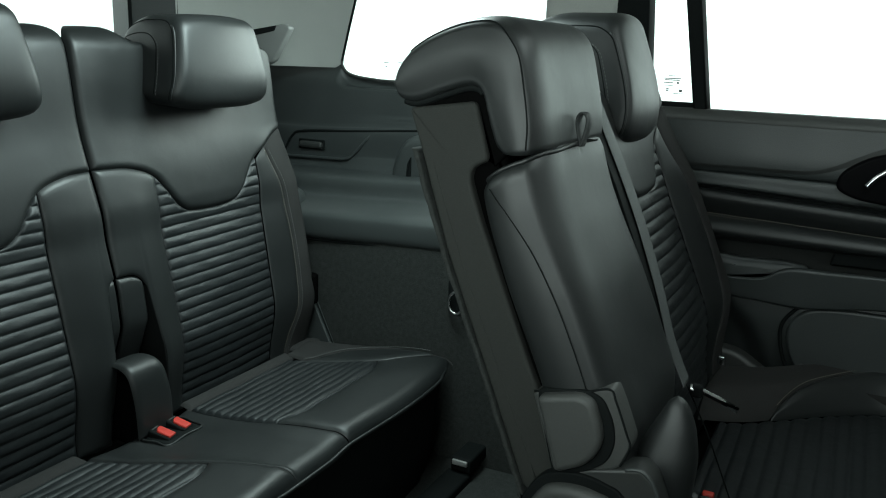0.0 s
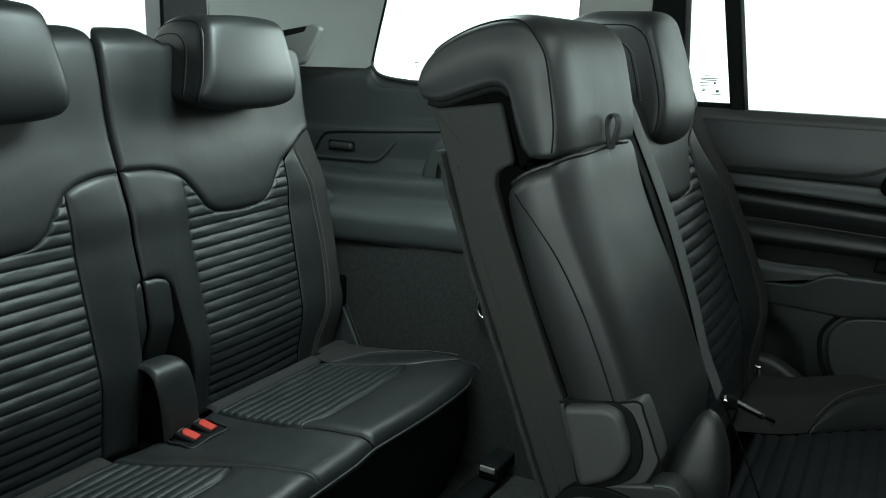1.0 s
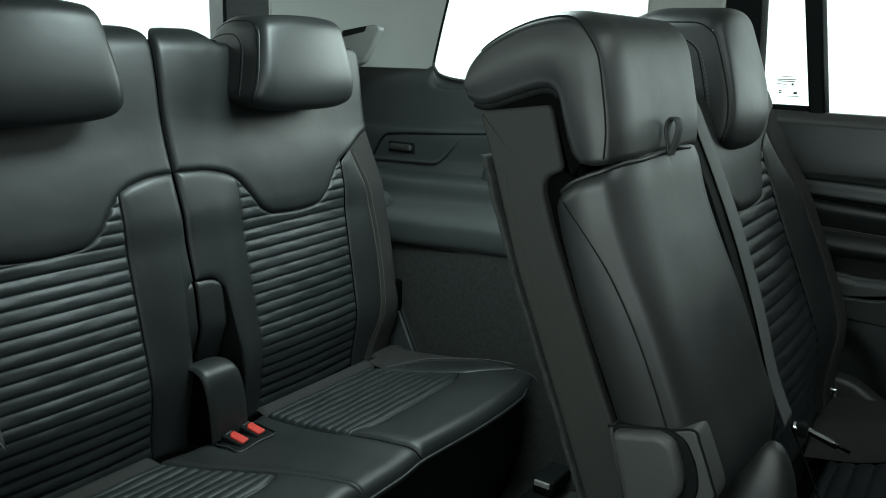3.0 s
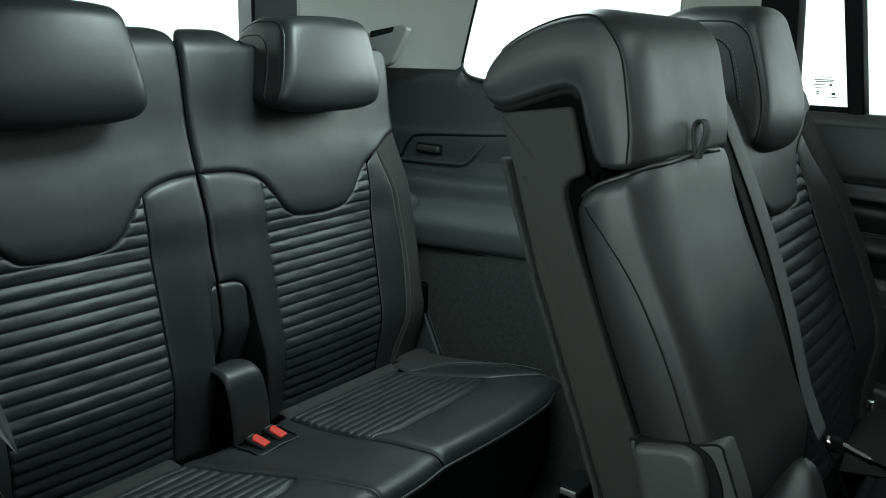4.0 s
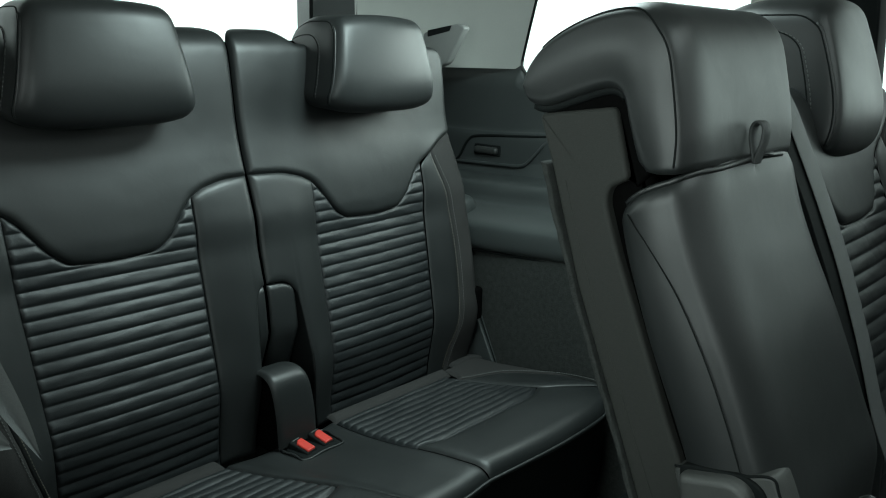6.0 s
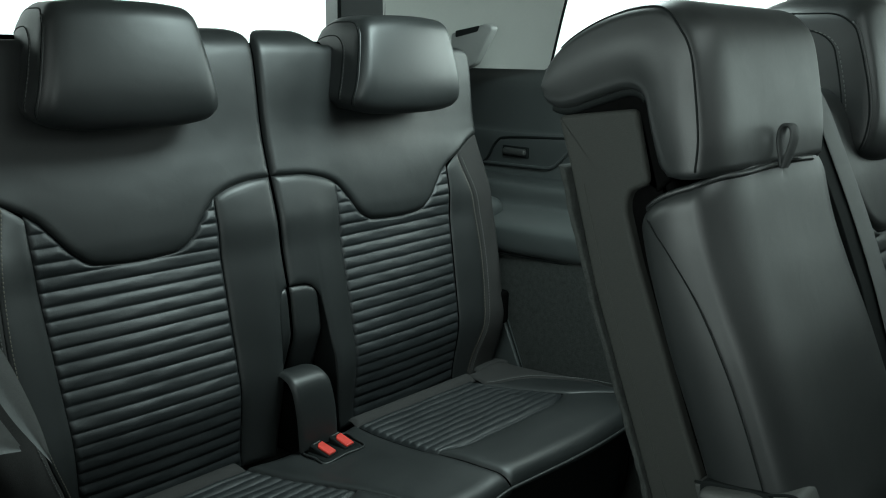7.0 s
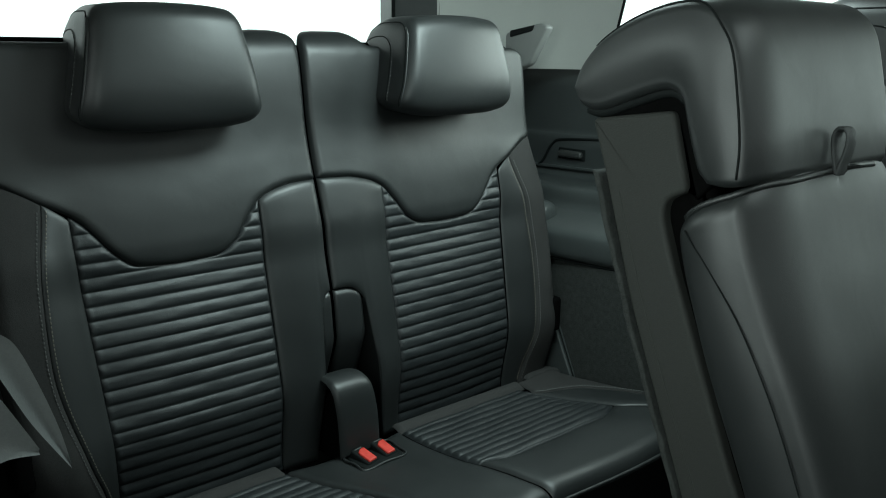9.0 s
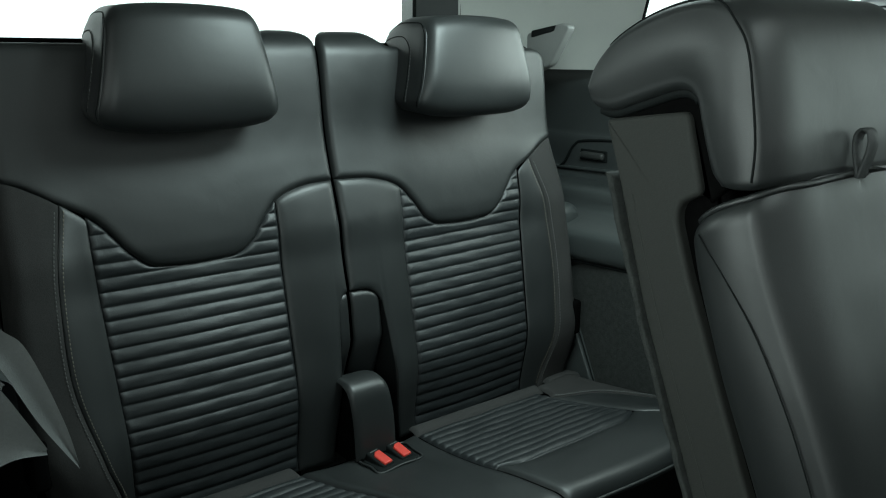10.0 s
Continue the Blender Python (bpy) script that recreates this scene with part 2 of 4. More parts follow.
def sweep(rails, x0, x1, r, n=10, mid=16, place=lambda x, a, b: Vector((x, a, b)), roll=(0.040, 0.014)):
    """A padded bar between two lines of (a, b) pairs: its cross-section is a rectangle from x0 to x1 with rounded corners, one of them rolled over."""
    bm = bmesh.new()
    rings = []
    hw, cx = (x1 - x0) / 2, (x0 + x1) / 2
    for (oa, ob), (ia, ib), shrink in rails:
        O, I = Vector((oa, ob)), Vector((ia, ib))
        h = (O - I).length / 2
        q = min(r, h * 0.98)
        C, D = (O + I) / 2, (O - I) / 2 / h
        ring = []
        for sx, sd, a0 in ((1, 1, 0), (-1, 1, 90), (-1, -1, 180), (1, -1, 270)):
            qx, qd = (roll[0], min(roll[1], h * 0.9)) if a0 == 90 else (q, q)
            arc = [(sx * (hw - qx) + qx * math.cos(radians(a0 + 90 * k / n)), sd * (h - qd) + qd * math.sin(radians(a0 + 90 * k / n))) for k in range(n + 1)]
            if ring:
                (lx, ld), (ex, ed) = ring[-1], arc[0]
                ring += [(lx + (ex - lx) * k / mid - (0.004 * min(h / 0.035, 1) ** 2 * math.sin(math.pi * k / mid) if a0 == 180 else 0), ld + (ed - ld) * k / mid) for k in range(1, mid)]
            ring += arc
        (lx, ld), (ex, ed) = ring[-1], ring[0]
        ring += [(lx + (ex - lx) * k / mid, ld + (ed - ld) * k / mid) for k in range(1, mid)]
        rings.append([bm.verts.new(place(cx + px * (1 - shrink * r / hw), C.x + D.x * pd * (1 - shrink), C.y + D.y * pd * (1 - shrink))) for px, pd in ring])
    m = len(rings[0])
    for a, b in zip(rings, rings[1:]):
        for k in range(m):
            bm.faces.new([a[k], a[(k + 1) % m], b[(k + 1) % m], b[k]])
    bm.faces.new(rings[0][::-1])
    bm.faces.new(rings[-1])
    bmesh.ops.recalc_face_normals(bm, faces=bm.faces)
    return bm


def tube(points, r, n=8, closed=False, flat_by=None):
    """A round cord through the points; flat_by (w, h) makes it a ribbon of that half width and thickness."""
    P = [Vector(p) for p in points]
    bm = bmesh.new()
    rings, up = [], None
    m = len(P)
    for i, p in enumerate(P):
        t = (P[(i + 1) % m] - P[i - 1]) if closed else (P[min(i + 1, m - 1)] - P[max(i - 1, 0)])
        t.normalize()
        if up is None:
            up = t.orthogonal().normalized()
        up = (up - t * up.dot(t)).normalized()
        side = t.cross(up)
        rings.append([bm.verts.new(p + (up * math.cos(2 * math.pi * k / n) + side * math.sin(2 * math.pi * k / n)) * r) for k in range(n)])
    for i in range(m if closed else m - 1):
        a, b = rings[i], rings[(i + 1) % m]
        for k in range(n):
            bm.faces.new([a[k], a[(k + 1) % n], b[(k + 1) % n], b[k]])
    if not closed:
        bm.faces.new(rings[0][::-1])
        bm.faces.new(rings[-1])
    return bm


def ribbon(points, across, half_width, half_thick):
    """A flat band through the points, with its width along the across vectors."""
    P = [Vector(p) for p in points]
    bm = bmesh.new()
    rings = []
    m = len(P)
    for i, p in enumerate(P):
        t = (P[min(i + 1, m - 1)] - P[max(i - 1, 0)]).normalized()
        a = Vector(across[i] if isinstance(across, list) else across)
        a = (a - t * a.dot(t)).normalized()
        b = t.cross(a)
        rings.append([bm.verts.new(p + a * (half_width[i] if isinstance(half_width, list) else half_width) * x + b * half_thick * y) for x, y in ((-1, -0.4), (-0.9, -1), (0.9, -1), (1, -0.4), (1, 0.4), (0.9, 1), (-0.9, 1), (-1, 0.4))])
    for i in range(m - 1):
        for k in range(8):
            bm.faces.new([rings[i][k], rings[i][(k + 1) % 8], rings[i + 1][(k + 1) % 8], rings[i + 1][k]])
    bm.faces.new(rings[0][::-1])
    bm.faces.new(rings[-1])
    return bm


def line(points, n=24):
    """A smooth open line through the points, n pieces between each two."""
    P = [Vector(p) for p in points]
    out = []
    for i in range(len(P) - 1):
        p0, p1, p2, p3 = P[max(i - 1, 0)], P[i], P[i + 1], P[min(i + 2, len(P) - 1)]
        m1, m2 = (p2 - p0) * 0.5, (p3 - p1) * 0.5
        for k in range(n):
            t = k / n
            out.append(p1 * (2 * t**3 - 3 * t**2 + 1) + m1 * (t**3 - 2 * t**2 + t) + p2 * (3 * t**2 - 2 * t**3) + m2 * (t**3 - t**2))
    return out + [P[-1]]


def stitches(points, normal, gap=0.0055, length=0.0036, half=0.0006):
    """A row of short raised threads along a line."""
    P = [Vector(p) for p in points]
    bm = bmesh.new()
    N = Vector(normal).normalized()
    run, due = 0.0, 0.0
    for a, b in zip(P, P[1:]):
        seg = (b - a).length
        if seg < 1e-7:
            continue
        t = (b - a) / seg
        s = t.cross(N).normalized()
        while due < run + seg:
            c = a + t * (due - run)
            v = [bm.verts.new(c + t * (length / 2 * i) + s * half * j + N * half * h) for i, j, h in ((-1, -1, 0), (-1, 1, 0), (1, 1, 0), (1, -1, 0), (-0.7, 0, 1.6), (0.7, 0, 1.6))]
            for q in ((0, 1, 4), (1, 2, 5, 4), (2, 3, 5), (3, 0, 4, 5)):
                bm.faces.new([v[k] for k in q])
            due += gap
        run += seg
    return bm


def box(x0, x1, y0, y1, z0, z1, r=0.004):
    return rounded(((x0 + x1) / 2, (y0 + y1) / 2, (z0 + z1) / 2), (abs(x1 - x0) / 2, abs(y1 - y0) / 2, abs(z1 - z0) / 2), r, 1)


def slab(poly, c0, c1, axis="x"):
    """A plain plate over an outline."""
    place = {"x": lambda a, b, c: Vector((c, a, b)), "y": lambda a, b, c: Vector((a, c, b)), "z": lambda a, b, c: Vector((a, b, c))}[axis]
    return prism([Vector(p) for p in poly], c0, c1, 0.002, place, k=1)


# ---- the car's shell ----
def structure(ob, label, category):
    return tagged(ob, label, category, kind="structure")


def plate_with_hole(outer, hole, c0, c1, axis):
    """A plate with a rectangular opening through it."""
    (a0, a1, b0, b1), (h0, h1, g0, g1) = outer, hole
    place = {"x": lambda a, b, c: (c, a, b), "y": lambda a, b, c: (a, c, b), "z": lambda a, b, c: (a, b, c)}[axis]
    bm = bmesh.new()
    loops = [[bm.verts.new(place(a, b, c)) for a, b in ((x0, y0), (x1, y0), (x1, y1), (x0, y1))] for c in (c0, c1) for x0, x1, y0, y1 in ((a0, a1, b0, b1), (h0, h1, g0, g1))]
    o0, i0, o1, i1 = loops
    for k in range(4):
        n = (k + 1) % 4
        for q in ((o0[k], o0[n], i0[n], i0[k]), (o1[k], o1[n], i1[n], i1[k]), (o0[k], o0[n], o1[n], o1[k]), (i0[k], i0[n], i1[n], i1[k])):
            bm.faces.new(q)
    bmesh.ops.recalc_face_normals(bm, faces=bm.faces)
    return bm


def setting(name, bm, material, label, category):
    return flat(structure(part(name, bm, material), label, category))


setting("floor", slab([(-0.82, -2.85), (0.82, -2.85), (0.82, 0.46), (-0.82, 0.46)], -0.05, 0.0, "z"), CARPET, "dark grey needle-felt carpet on the cabin floor", "floor")
# the openings in both ceiling plates are unseen, added to hold the roof lamps
setting("ceiling", plate_with_hole((-0.80, 0.80, -0.90, 0.42), (0.02, 0.42, -0.55, -0.29), 1.27, 1.33, "z"), LINER, "light grey cloth headliner with an unseen opening added for a lamp", "ceiling")
setting("ceiling_front", plate_with_hole((-0.80, 0.80, -2.85, -0.90), (-0.28, 0.40, -1.45, -1.00), 1.27, 1.33, "z"), LINER, "light grey cloth headliner with an unseen opening added for a lamp", "ceiling")
setting("wall_front", plate_with_hole((-0.80, 0.80, 0.0, 1.27), (-0.66, 0.66, 0.95, 1.22), -2.85, -2.80, "y"), PLASTIC, "dark dashboard wall below the windscreen opening", "wall")
# unseen slab in the front seats' place, added to darken the far cushion
setting("wall_front_block", slab([(-0.72, 0.0), (0.72, 0.0), (0.72, 0.93), (-0.72, 0.93)], -1.74, -1.68, "y"), SHADE, "unseen dark slab at the front seats that blocks light", "wall")
# unseen block beside the camera, added to stop light from the near door
setting("wall_near_block", slab([(-0.62, 0.0), (-0.17, 0.0), (-0.17, 0.80), (-0.62, 0.80)], -1.62, -1.20, "y"), SHADE, "unseen dark block added to keep light off the far cushion", "wall")
setting("floor_step", slab([(-0.515, -0.78), (0.515, -0.78), (0.515, 0.36), (-0.515, 0.36)], 0.0, 0.150, "z"), CARPET, "raised grey carpeted floor below the rear bench", "floor")
setting("wall_rear", plate_with_hole((-0.80, 0.80, 0.0, 1.27), (-0.51, 0.51, 0.80, 1.22), 0.40, 0.46, "y"), PLASTIC, "dark plastic tailgate panel round the rear window", "wall")
# unseen wall; its opening starts above the real sill to keep lower seats dark
setting("wall_near", plate_with_hole((-1.66, -0.50, 0.0, 1.27), (-1.60, -0.60, 0.64, 1.23), -0.80, -0.74, "x"), PLASTIC, "unseen wall round the open rear side door, opening raised to limit light", "wall")
setting("wall_near_front", plate_with_hole((-2.80, -1.66, 0.0, 1.27), (-2.60, -1.80, 0.88, 1.20), -0.80, -0.74, "x"), PLASTIC, "dark front door with its window opening", "wall")
setting("wall_near_rear", plate_with_hole((-0.50, 0.40, 0.0, 1.27), (-0.42, 0.0, 0.93, 1.16), -0.80, -0.74, "x"), PLASTIC, "dark quarter panel with its side window", "wall")
setting("wall_far_front", plate_with_hole((-2.80, -1.75, 0.0, 1.27), (-2.60, -1.82, 0.88, 1.20), 0.76, 0.82, "x"), PLASTIC, "dark front door with its window opening", "wall")
setting("wall_far_top", slab([(-1.75, 1.20), (0.40, 1.20), (0.40, 1.27), (-1.75, 1.27)], 0.70, 0.76), LINER, "light grey roof rail above the side windows", "wall")
setting("wall_far_outer", slab([(-1.75, 0.0), (0.40, 0.0), (0.40, 0.88), (-1.75, 0.88)], 0.80, 0.84), BODY, "grey painted outer skin of the car body", "wall")


# far side: trim from the door opening to the tailgate
TRIM = [(0.722, 0.945), (0.716, 0.925), (0.700, 0.900), (0.694, 0.86), (0.690, 0.81), (0.687, 0.796), (0.680, 0.789), (0.677, 0.77), (0.678, 0.735), (0.676, 0.722), (0.664, 0.716), (0.630, 0.712),
        (0.612, 0.706), (0.606, 0.695), (0.602, 0.678), (0.594, 0.668), (0.560, 0.660), (0.526, 0.650), (0.509, 0.641), (0.503, 0.630), (0.502, 0.605), (0.506, 0.592), (0.514, 0.588)]


def side_trim(side):
    """The moulded panel beside the rear seats, from under the window to the carpet."""
    pts = line([(x, z) for x, z in [(p[0], p[1]) for p in TRIM]], 4)
    def f(y, k):
        x, z = pts[k]
        z2 = z - (0.016 * smooth(-0.4, 0.05, y) if z < 0.72 else 0.0) + (0.012 * smooth(0.10, -0.20, y) if 0.72 < z < 0.82 else 0)
        z2 -= 0.037 * (1 - math.exp(-max(0.016 - y, 0) / 0.016)) * smooth(0.88, 0.93, z)
        return Vector((side * x, y, z2))
    ys = steps(-0.62 if side > 0 else -0.20, -0.08, 30) + steps(-0.08, 0.03, 28)[1:] + steps(0.03, 0.36, 20)[1:]
    return sheet(f, ys, list(range(len(pts))), side < 0)


trim = thing("trim", (0.6, -0.1, 0.0), "black moulded plastic side trim with a ledge beside the rear seats", "side trim", kind="structure")
part("panel", side_trim(1), PLASTIC, trim)
part("carpet_panel", sheet(lambda y, z: Vector((0.518 + 0.01 * math.sin(y * 5), y, z)), steps(-0.62, 0.36, 30), steps(0.0, 0.592, 20)), CARPET, trim, "dark felt carpet lining")
part("seam", tube([(0.512, y, 0.5855 - 0.016 * smooth(-0.4, 0.05, y)) for y in steps(-0.62, 0.3, 20)], 0.003), RUBBER, trim)
# black cord that paints the dark line cast by the recess's upper lip
part("recess_shade_line", tube(line([(0.672, 0.20, 0.702), (0.673, 0.152, 0.726), (0.676, 0.125, 0.768), (0.677, 0.09, 0.782), (0.680, -0.05, 0.791), (0.682, -0.25, 0.806)], 8), 0.0030), RUBBER, trim)
part("ledge_line", tube(line([(0.673, 0.19, 0.719), (0.672, 0.02, 0.724), (0.673, -0.030, 0.727), (0.675, -0.052, 0.742), (0.677, -0.080, 0.772), (0.681, -0.092, 0.785)], 8), 0.0035), PLASTIC, trim)
hook = part("bag_hook", rounded((0.674, 0.068, 0.752), (0.008, 0.032, 0.0075), 0.006, 3), PLASTIC2, trim, "black folding bag hook")
part("recess", rounded((0.6775, 0.068, 0.752), (0.003, 0.037, 0.012), 0.0028, 2), RUBBER, hook)
slot = part("belt_outlet", prism(corners([(-0.154, 0.640), (-0.164, 0.735), (-0.198, 0.795), (-0.31, 0.80), (-0.31, 0.640)], 0.035, 8), 0.690, 0.646, 0.020), PLASTIC, trim)
part("opening", prism(corners([(-0.203, 0.685), (-0.207, 0.735), (-0.217, 0.752), (-0.217, 0.690)], 0.005), 0.652, 0.643, 0.002), RUBBER, slot, "black belt slot")
part("hinge_cover", rounded((0.545, 0.045, 0.640), (0.035, 0.045, 0.032), 0.028, 4), PLASTIC, trim)
part("corner_cover", prism(corners([(0.04, 0.51), (-0.034, 0.495), (-0.108, 0.348), (-0.16, 0.20), (-0.16, 0.0), (0.04, 0.0)], 0.008), 0.500, 0.520, 0.004), PLASTIC, trim)
part("corner_seam", tube([(0.505, y, z) for y, z in ((-0.044, 0.485), (-0.112, 0.346), (-0.164, 0.20))], 0.0012), RUBBER, trim)
tie = thing("tie_down_ring", (0.51, -0.40, 0.49), "chromed steel tie-down ring in a black cup on carpet", "ring")
part("ring", tube([(0.494, -0.411 + 0.016 * math.cos(a), 0.494 + 0.022 * math.sin(a)) for a in steps(0, 2 * math.pi, 28)[:-1]], 0.0035, 8, True), CHROME, tie)
part("cup", rounded((0.516, -0.408, 0.502), (0.012, 0.024, 0.036), 0.01, 3), RUBBER, tie)

near_trim = thing("trim", (-0.6, -0.1, 0.0), "black moulded side trim beside the open rear door", "side trim", kind="structure")
part("panel", side_trim(-1), PLASTIC, near_trim)
part("carpet_panel", sheet(lambda y, z: Vector((-0.520, y, z)), steps(-0.10, 0.36, 12), steps(0.0, 0.58, 8), True), CARPET, near_trim)


# pillar, quarter window and rear window
PILLAR = curve([(0.929, 0.020), (0.95, 0.0135), (0.971, 0.004), (1.021, -0.019), (1.076, -0.045), (1.275, -0.130)])
def d_pillar(s, z):
    edge = Vector((0.722 - 0.30 * (z - 0.93), PILLAR(z)))
    end = Vector((0.470 - 0.02 * (z - 1.05), 0.275))
    mid = Vector((0.66 - 0.25 * (z - 0.93), 0.17))
    p = edge * (1 - s) ** 2 + mid * 2 * s * (1 - s) + end * s * s
    return Vector((p.x, p.y, z))


setting("trim_pillar", sheet(d_pillar, steps(0, 1, 24), steps(0.929, 1.275, 16), True), LINER, "light grey cloth covered rear roof pillar", "pillar")
setting("trim_pillar_edge", tube([d_pillar(0, z) + Vector((0.002, -0.002, 0)) for z in steps(0.935, 1.27, 20)], 0.003), RUBBER, "black rubber rim of the quarter window", "window rim")
setting("trim_tailgate_edge", slab([(0.474, 0.272), (0.408, 0.348), (0.43, 0.42), (0.52, 0.42), (0.51, 0.30)], 0.75, 1.27, "z"), PLASTIC, "dark plastic trim beside the rear window", "trim")
setting("trim_tailgate_rim", tube([(0.408, 0.344, z) for z in (0.75, 1.27)], 0.004), RUBBER, "black rubber rim of the rear window", "window rim")
win_q = thing("window_1", (0.71, -0.25, 0.93), "dark-rimmed quarter window with printed marks, white light behind", "window", kind="structure")
part("pane", slab([(0.06, 0.895), (-0.52, 0.90), (-0.55, 1.27), (-0.06, 1.27)], 0.732, 0.736), GLASS, win_q)
# grey plastic stands in for the reflection along the rim
part("window_frame", tube(line([(0.719, 0.0135, 0.950), (0.718, 0.0130, 0.939), (0.717, 0.008, 0.929), (0.716, -0.006, 0.918), (0.714, -0.034, 0.911), (0.711, -0.079, 0.907), (0.709, -0.14, 0.905), (0.708, -0.50, 0.902)], 8), 0.003), PLASTIC3, win_q)
for k, (y, z, w) in enumerate(((-0.10, 0.945, 0.012), (-0.135, 0.945, 0.010), (-0.10, 0.936, 0.005), (-0.137, 0.935, 0.005))):
    part("mark", box(0.728, 0.7285, y - w / 2, y + w / 2, z, z + 0.002, 0.0002), MARK, win_q)
win_r = thing("window_2", (0.0, 0.41, 0.9), "wide rear window in the tailgate, white light behind", "window", kind="structure")
part("pane", slab([(-0.51, 0.80), (0.51, 0.80), (0.51, 1.22), (-0.51, 1.22)], 0.426, 0.430, "y"), GLASS, win_r)
setting("trim_door_pillar", prism(corners([(-0.484, 0.88), (-0.632, 0.88), (-0.632, 1.27), (-0.484, 1.27)], 0.02), 0.74, 0.69, 0.012), LINER, "light grey cloth covered pillar behind the rear door", "pillar")


# ---- far rear door ----
door = thing("door_1", (0.72, -1.1, 0.1), "closed black rear door with padded trim and chrome handle", "car door", kind="structure")


def inward(y, z, x):
    """A point of the door, drawn on the plane x = 0.70, moved to the depth x."""
    k = (x + 0.884) / 1.584
    return Vector((x, -1.072 + (y + 1.072) * k, 0.975 + (z - 0.975) * k))


def moulding(rows, y0=-1.80, y1=-0.60, slope=(0.0, 0.0), n=24):
    """A long band of the door through (z, x) rows from top to bottom; slope is the fall of its two edges towards the front."""
    pts = line([Vector(r) for r in rows], n // (len(rows) - 1))
    def f(y, t):
        p = pts[t]
        fall = slope[0] + (slope[1] - slope[0]) * t / (len(pts) - 1)
        q = inward(y, p.x + fall * max(y + 0.977, -0.35), p.y)
        q.y = y
        return q
    return sheet(f, steps(y0, y1, 40), list(range(len(pts))))


def plate(points, x, depth, r, round_by=0.01, smooth_line=False):
    """A raised plate of the door over an outline of (y, z)."""
    pts = [inward(y, z, x) for y, z in points]
    flat_pts = [Vector((p.y, p.z)) for p in pts]
    return prism(closed_curve(flat_pts, 6) if smooth_line else corners(flat_pts, round_by, 6), x, x + depth, r)


# lighter plastic than the panel, standing in for window light on top
part("sill", moulding([(0.889, 0.765), (0.8885, 0.708), (0.884, 0.696), (0.876, 0.688), (0.870, 0.6855), (0.866, 0.6858)]), PLASTIC3, door)
part("upper_panel", moulding([(0.8665, 0.6862), (0.85, 0.6850), (0.81, 0.681), (0.785, 0.682), (0.776, 0.686), (0.7725, 0.694)]), PLASTIC, door)
BAND = curve([(-1.80, 0.85), (-1.18, 0.846), (-1.111, 0.838), (-1.08, 0.824), (-1.033, 0.800), (-0.994, 0.789), (-0.91, 0.788), (-0.60, 0.787)])
part("panel_band", sheet(lambda y, t: inward(y, BAND(y) + (0.7735 - BAND(y)) * t, 0.6795 + 0.0015 * t + 0.012 * t * t), steps(-1.80, -0.62, 70), steps(0, 1, 6)), PLASTIC2, door)
part("insert", moulding([(0.7735, 0.698), (0.7705, 0.686), (0.755, 0.684), (0.743, 0.685), (0.7395, 0.700)], slope=(0.0, 0.052)), PLASTIC, door, "dark textured insert")
# black strip that paints the shadow gap below the insert
part("gap", moulding([(0.743, 0.699), (0.736, 0.700), (0.729, 0.699)], slope=(0.052, 0.052)), RUBBER, door)
roll = part("padded_roll", moulding([(0.7335, 0.699), (0.7300, 0.677), (0.720, 0.672), (0.709, 0.675), (0.698, 0.682), (0.690, 0.688)], slope=(0.052, 0.035)), LEATHER, door)
for drop in (0.0, 0.0045):
    part("stitching", stitches([inward(y, 0.6905 - drop + 0.035 * max(y + 0.977, -0.35), 0.6835 - 2.2 * drop) for y in steps(-1.75, -0.62, 40)], (-1, 0, 0.4), 0.0042, 0.0036, 0.0005), STITCH, roll, "tan stitching")
part("armrest_top", moulding([(0.690, 0.688), (0.687, 0.674), (0.679, 0.660), (0.668, 0.652), (0.658, 0.652), (0.652, 0.660), (0.648, 0.690)], slope=(0.035, 0.0)), LEATHER, door)
part("recess", moulding([(0.655, 0.700), (0.62, 0.712), (0.55, 0.712)]), PLASTIC2, door)
part("pull_cup", plate([(-0.80, 0.622), (-0.90, 0.614), (-0.985, 0.617), (-1.02, 0.612), (-1.02, 0.560), (-0.80, 0.550)], 0.672, 0.04, 0.014, 0.008), PLASTIC, door)
ARM_TOP = curve([(-1.80, 0.636), (-1.06, 0.6135), (-1.0, 0.612), (-0.975, 0.605), (-0.955, 0.590), (-0.935, 0.5825), (-0.865, 0.578), (-0.78, 0.575)])
ARM_LOW = curve([(-1.80, 0.562), (-1.155, 0.554), (-1.06, 0.540), (-1.013, 0.535), (-0.94, 0.538), (-0.862, 0.542), (-0.78, 0.546)])
def arm_pt(y, t):
    """The armrest's face, rolled over at its upper and lower edge."""
    z0, z1 = ARM_TOP(y), ARM_LOW(y)
    return inward(y, z0 + (z1 - z0) * (0.5 - 0.5 * math.cos(math.pi * t)), 0.642 + 0.012 * t + 0.036 * (1 - dome(t, 0.22)) + 0.024 * (1 - dome(1 - t, 0.12)))
part("armrest", sheet(arm_pt, steps(-1.80, -0.78, 80), steps(0, 1, 24)), PLASTIC, door)
part("switch_panel", plate([(-1.055, 0.624), (-1.06, 0.648), (-1.45, 0.668), (-1.45, 0.632)], 0.668, 0.03, 0.004, 0.004), RUBBER, door)
ARCH = curve([(0.05, -1.06), (0.30, -1.02), (0.379, -1.0), (0.403, -0.978), (0.449, -0.960), (0.469, -0.952), (0.493, -0.929), (0.517, -0.904), (0.527, -0.877), (0.545, -0.84), (0.58, -0.78)])
PANEL = curve([(0.05, 0.705), (0.30, 0.700), (0.40, 0.690), (0.46, 0.676), (0.52, 0.668), (0.56, 0.672), (0.585, 0.70)])
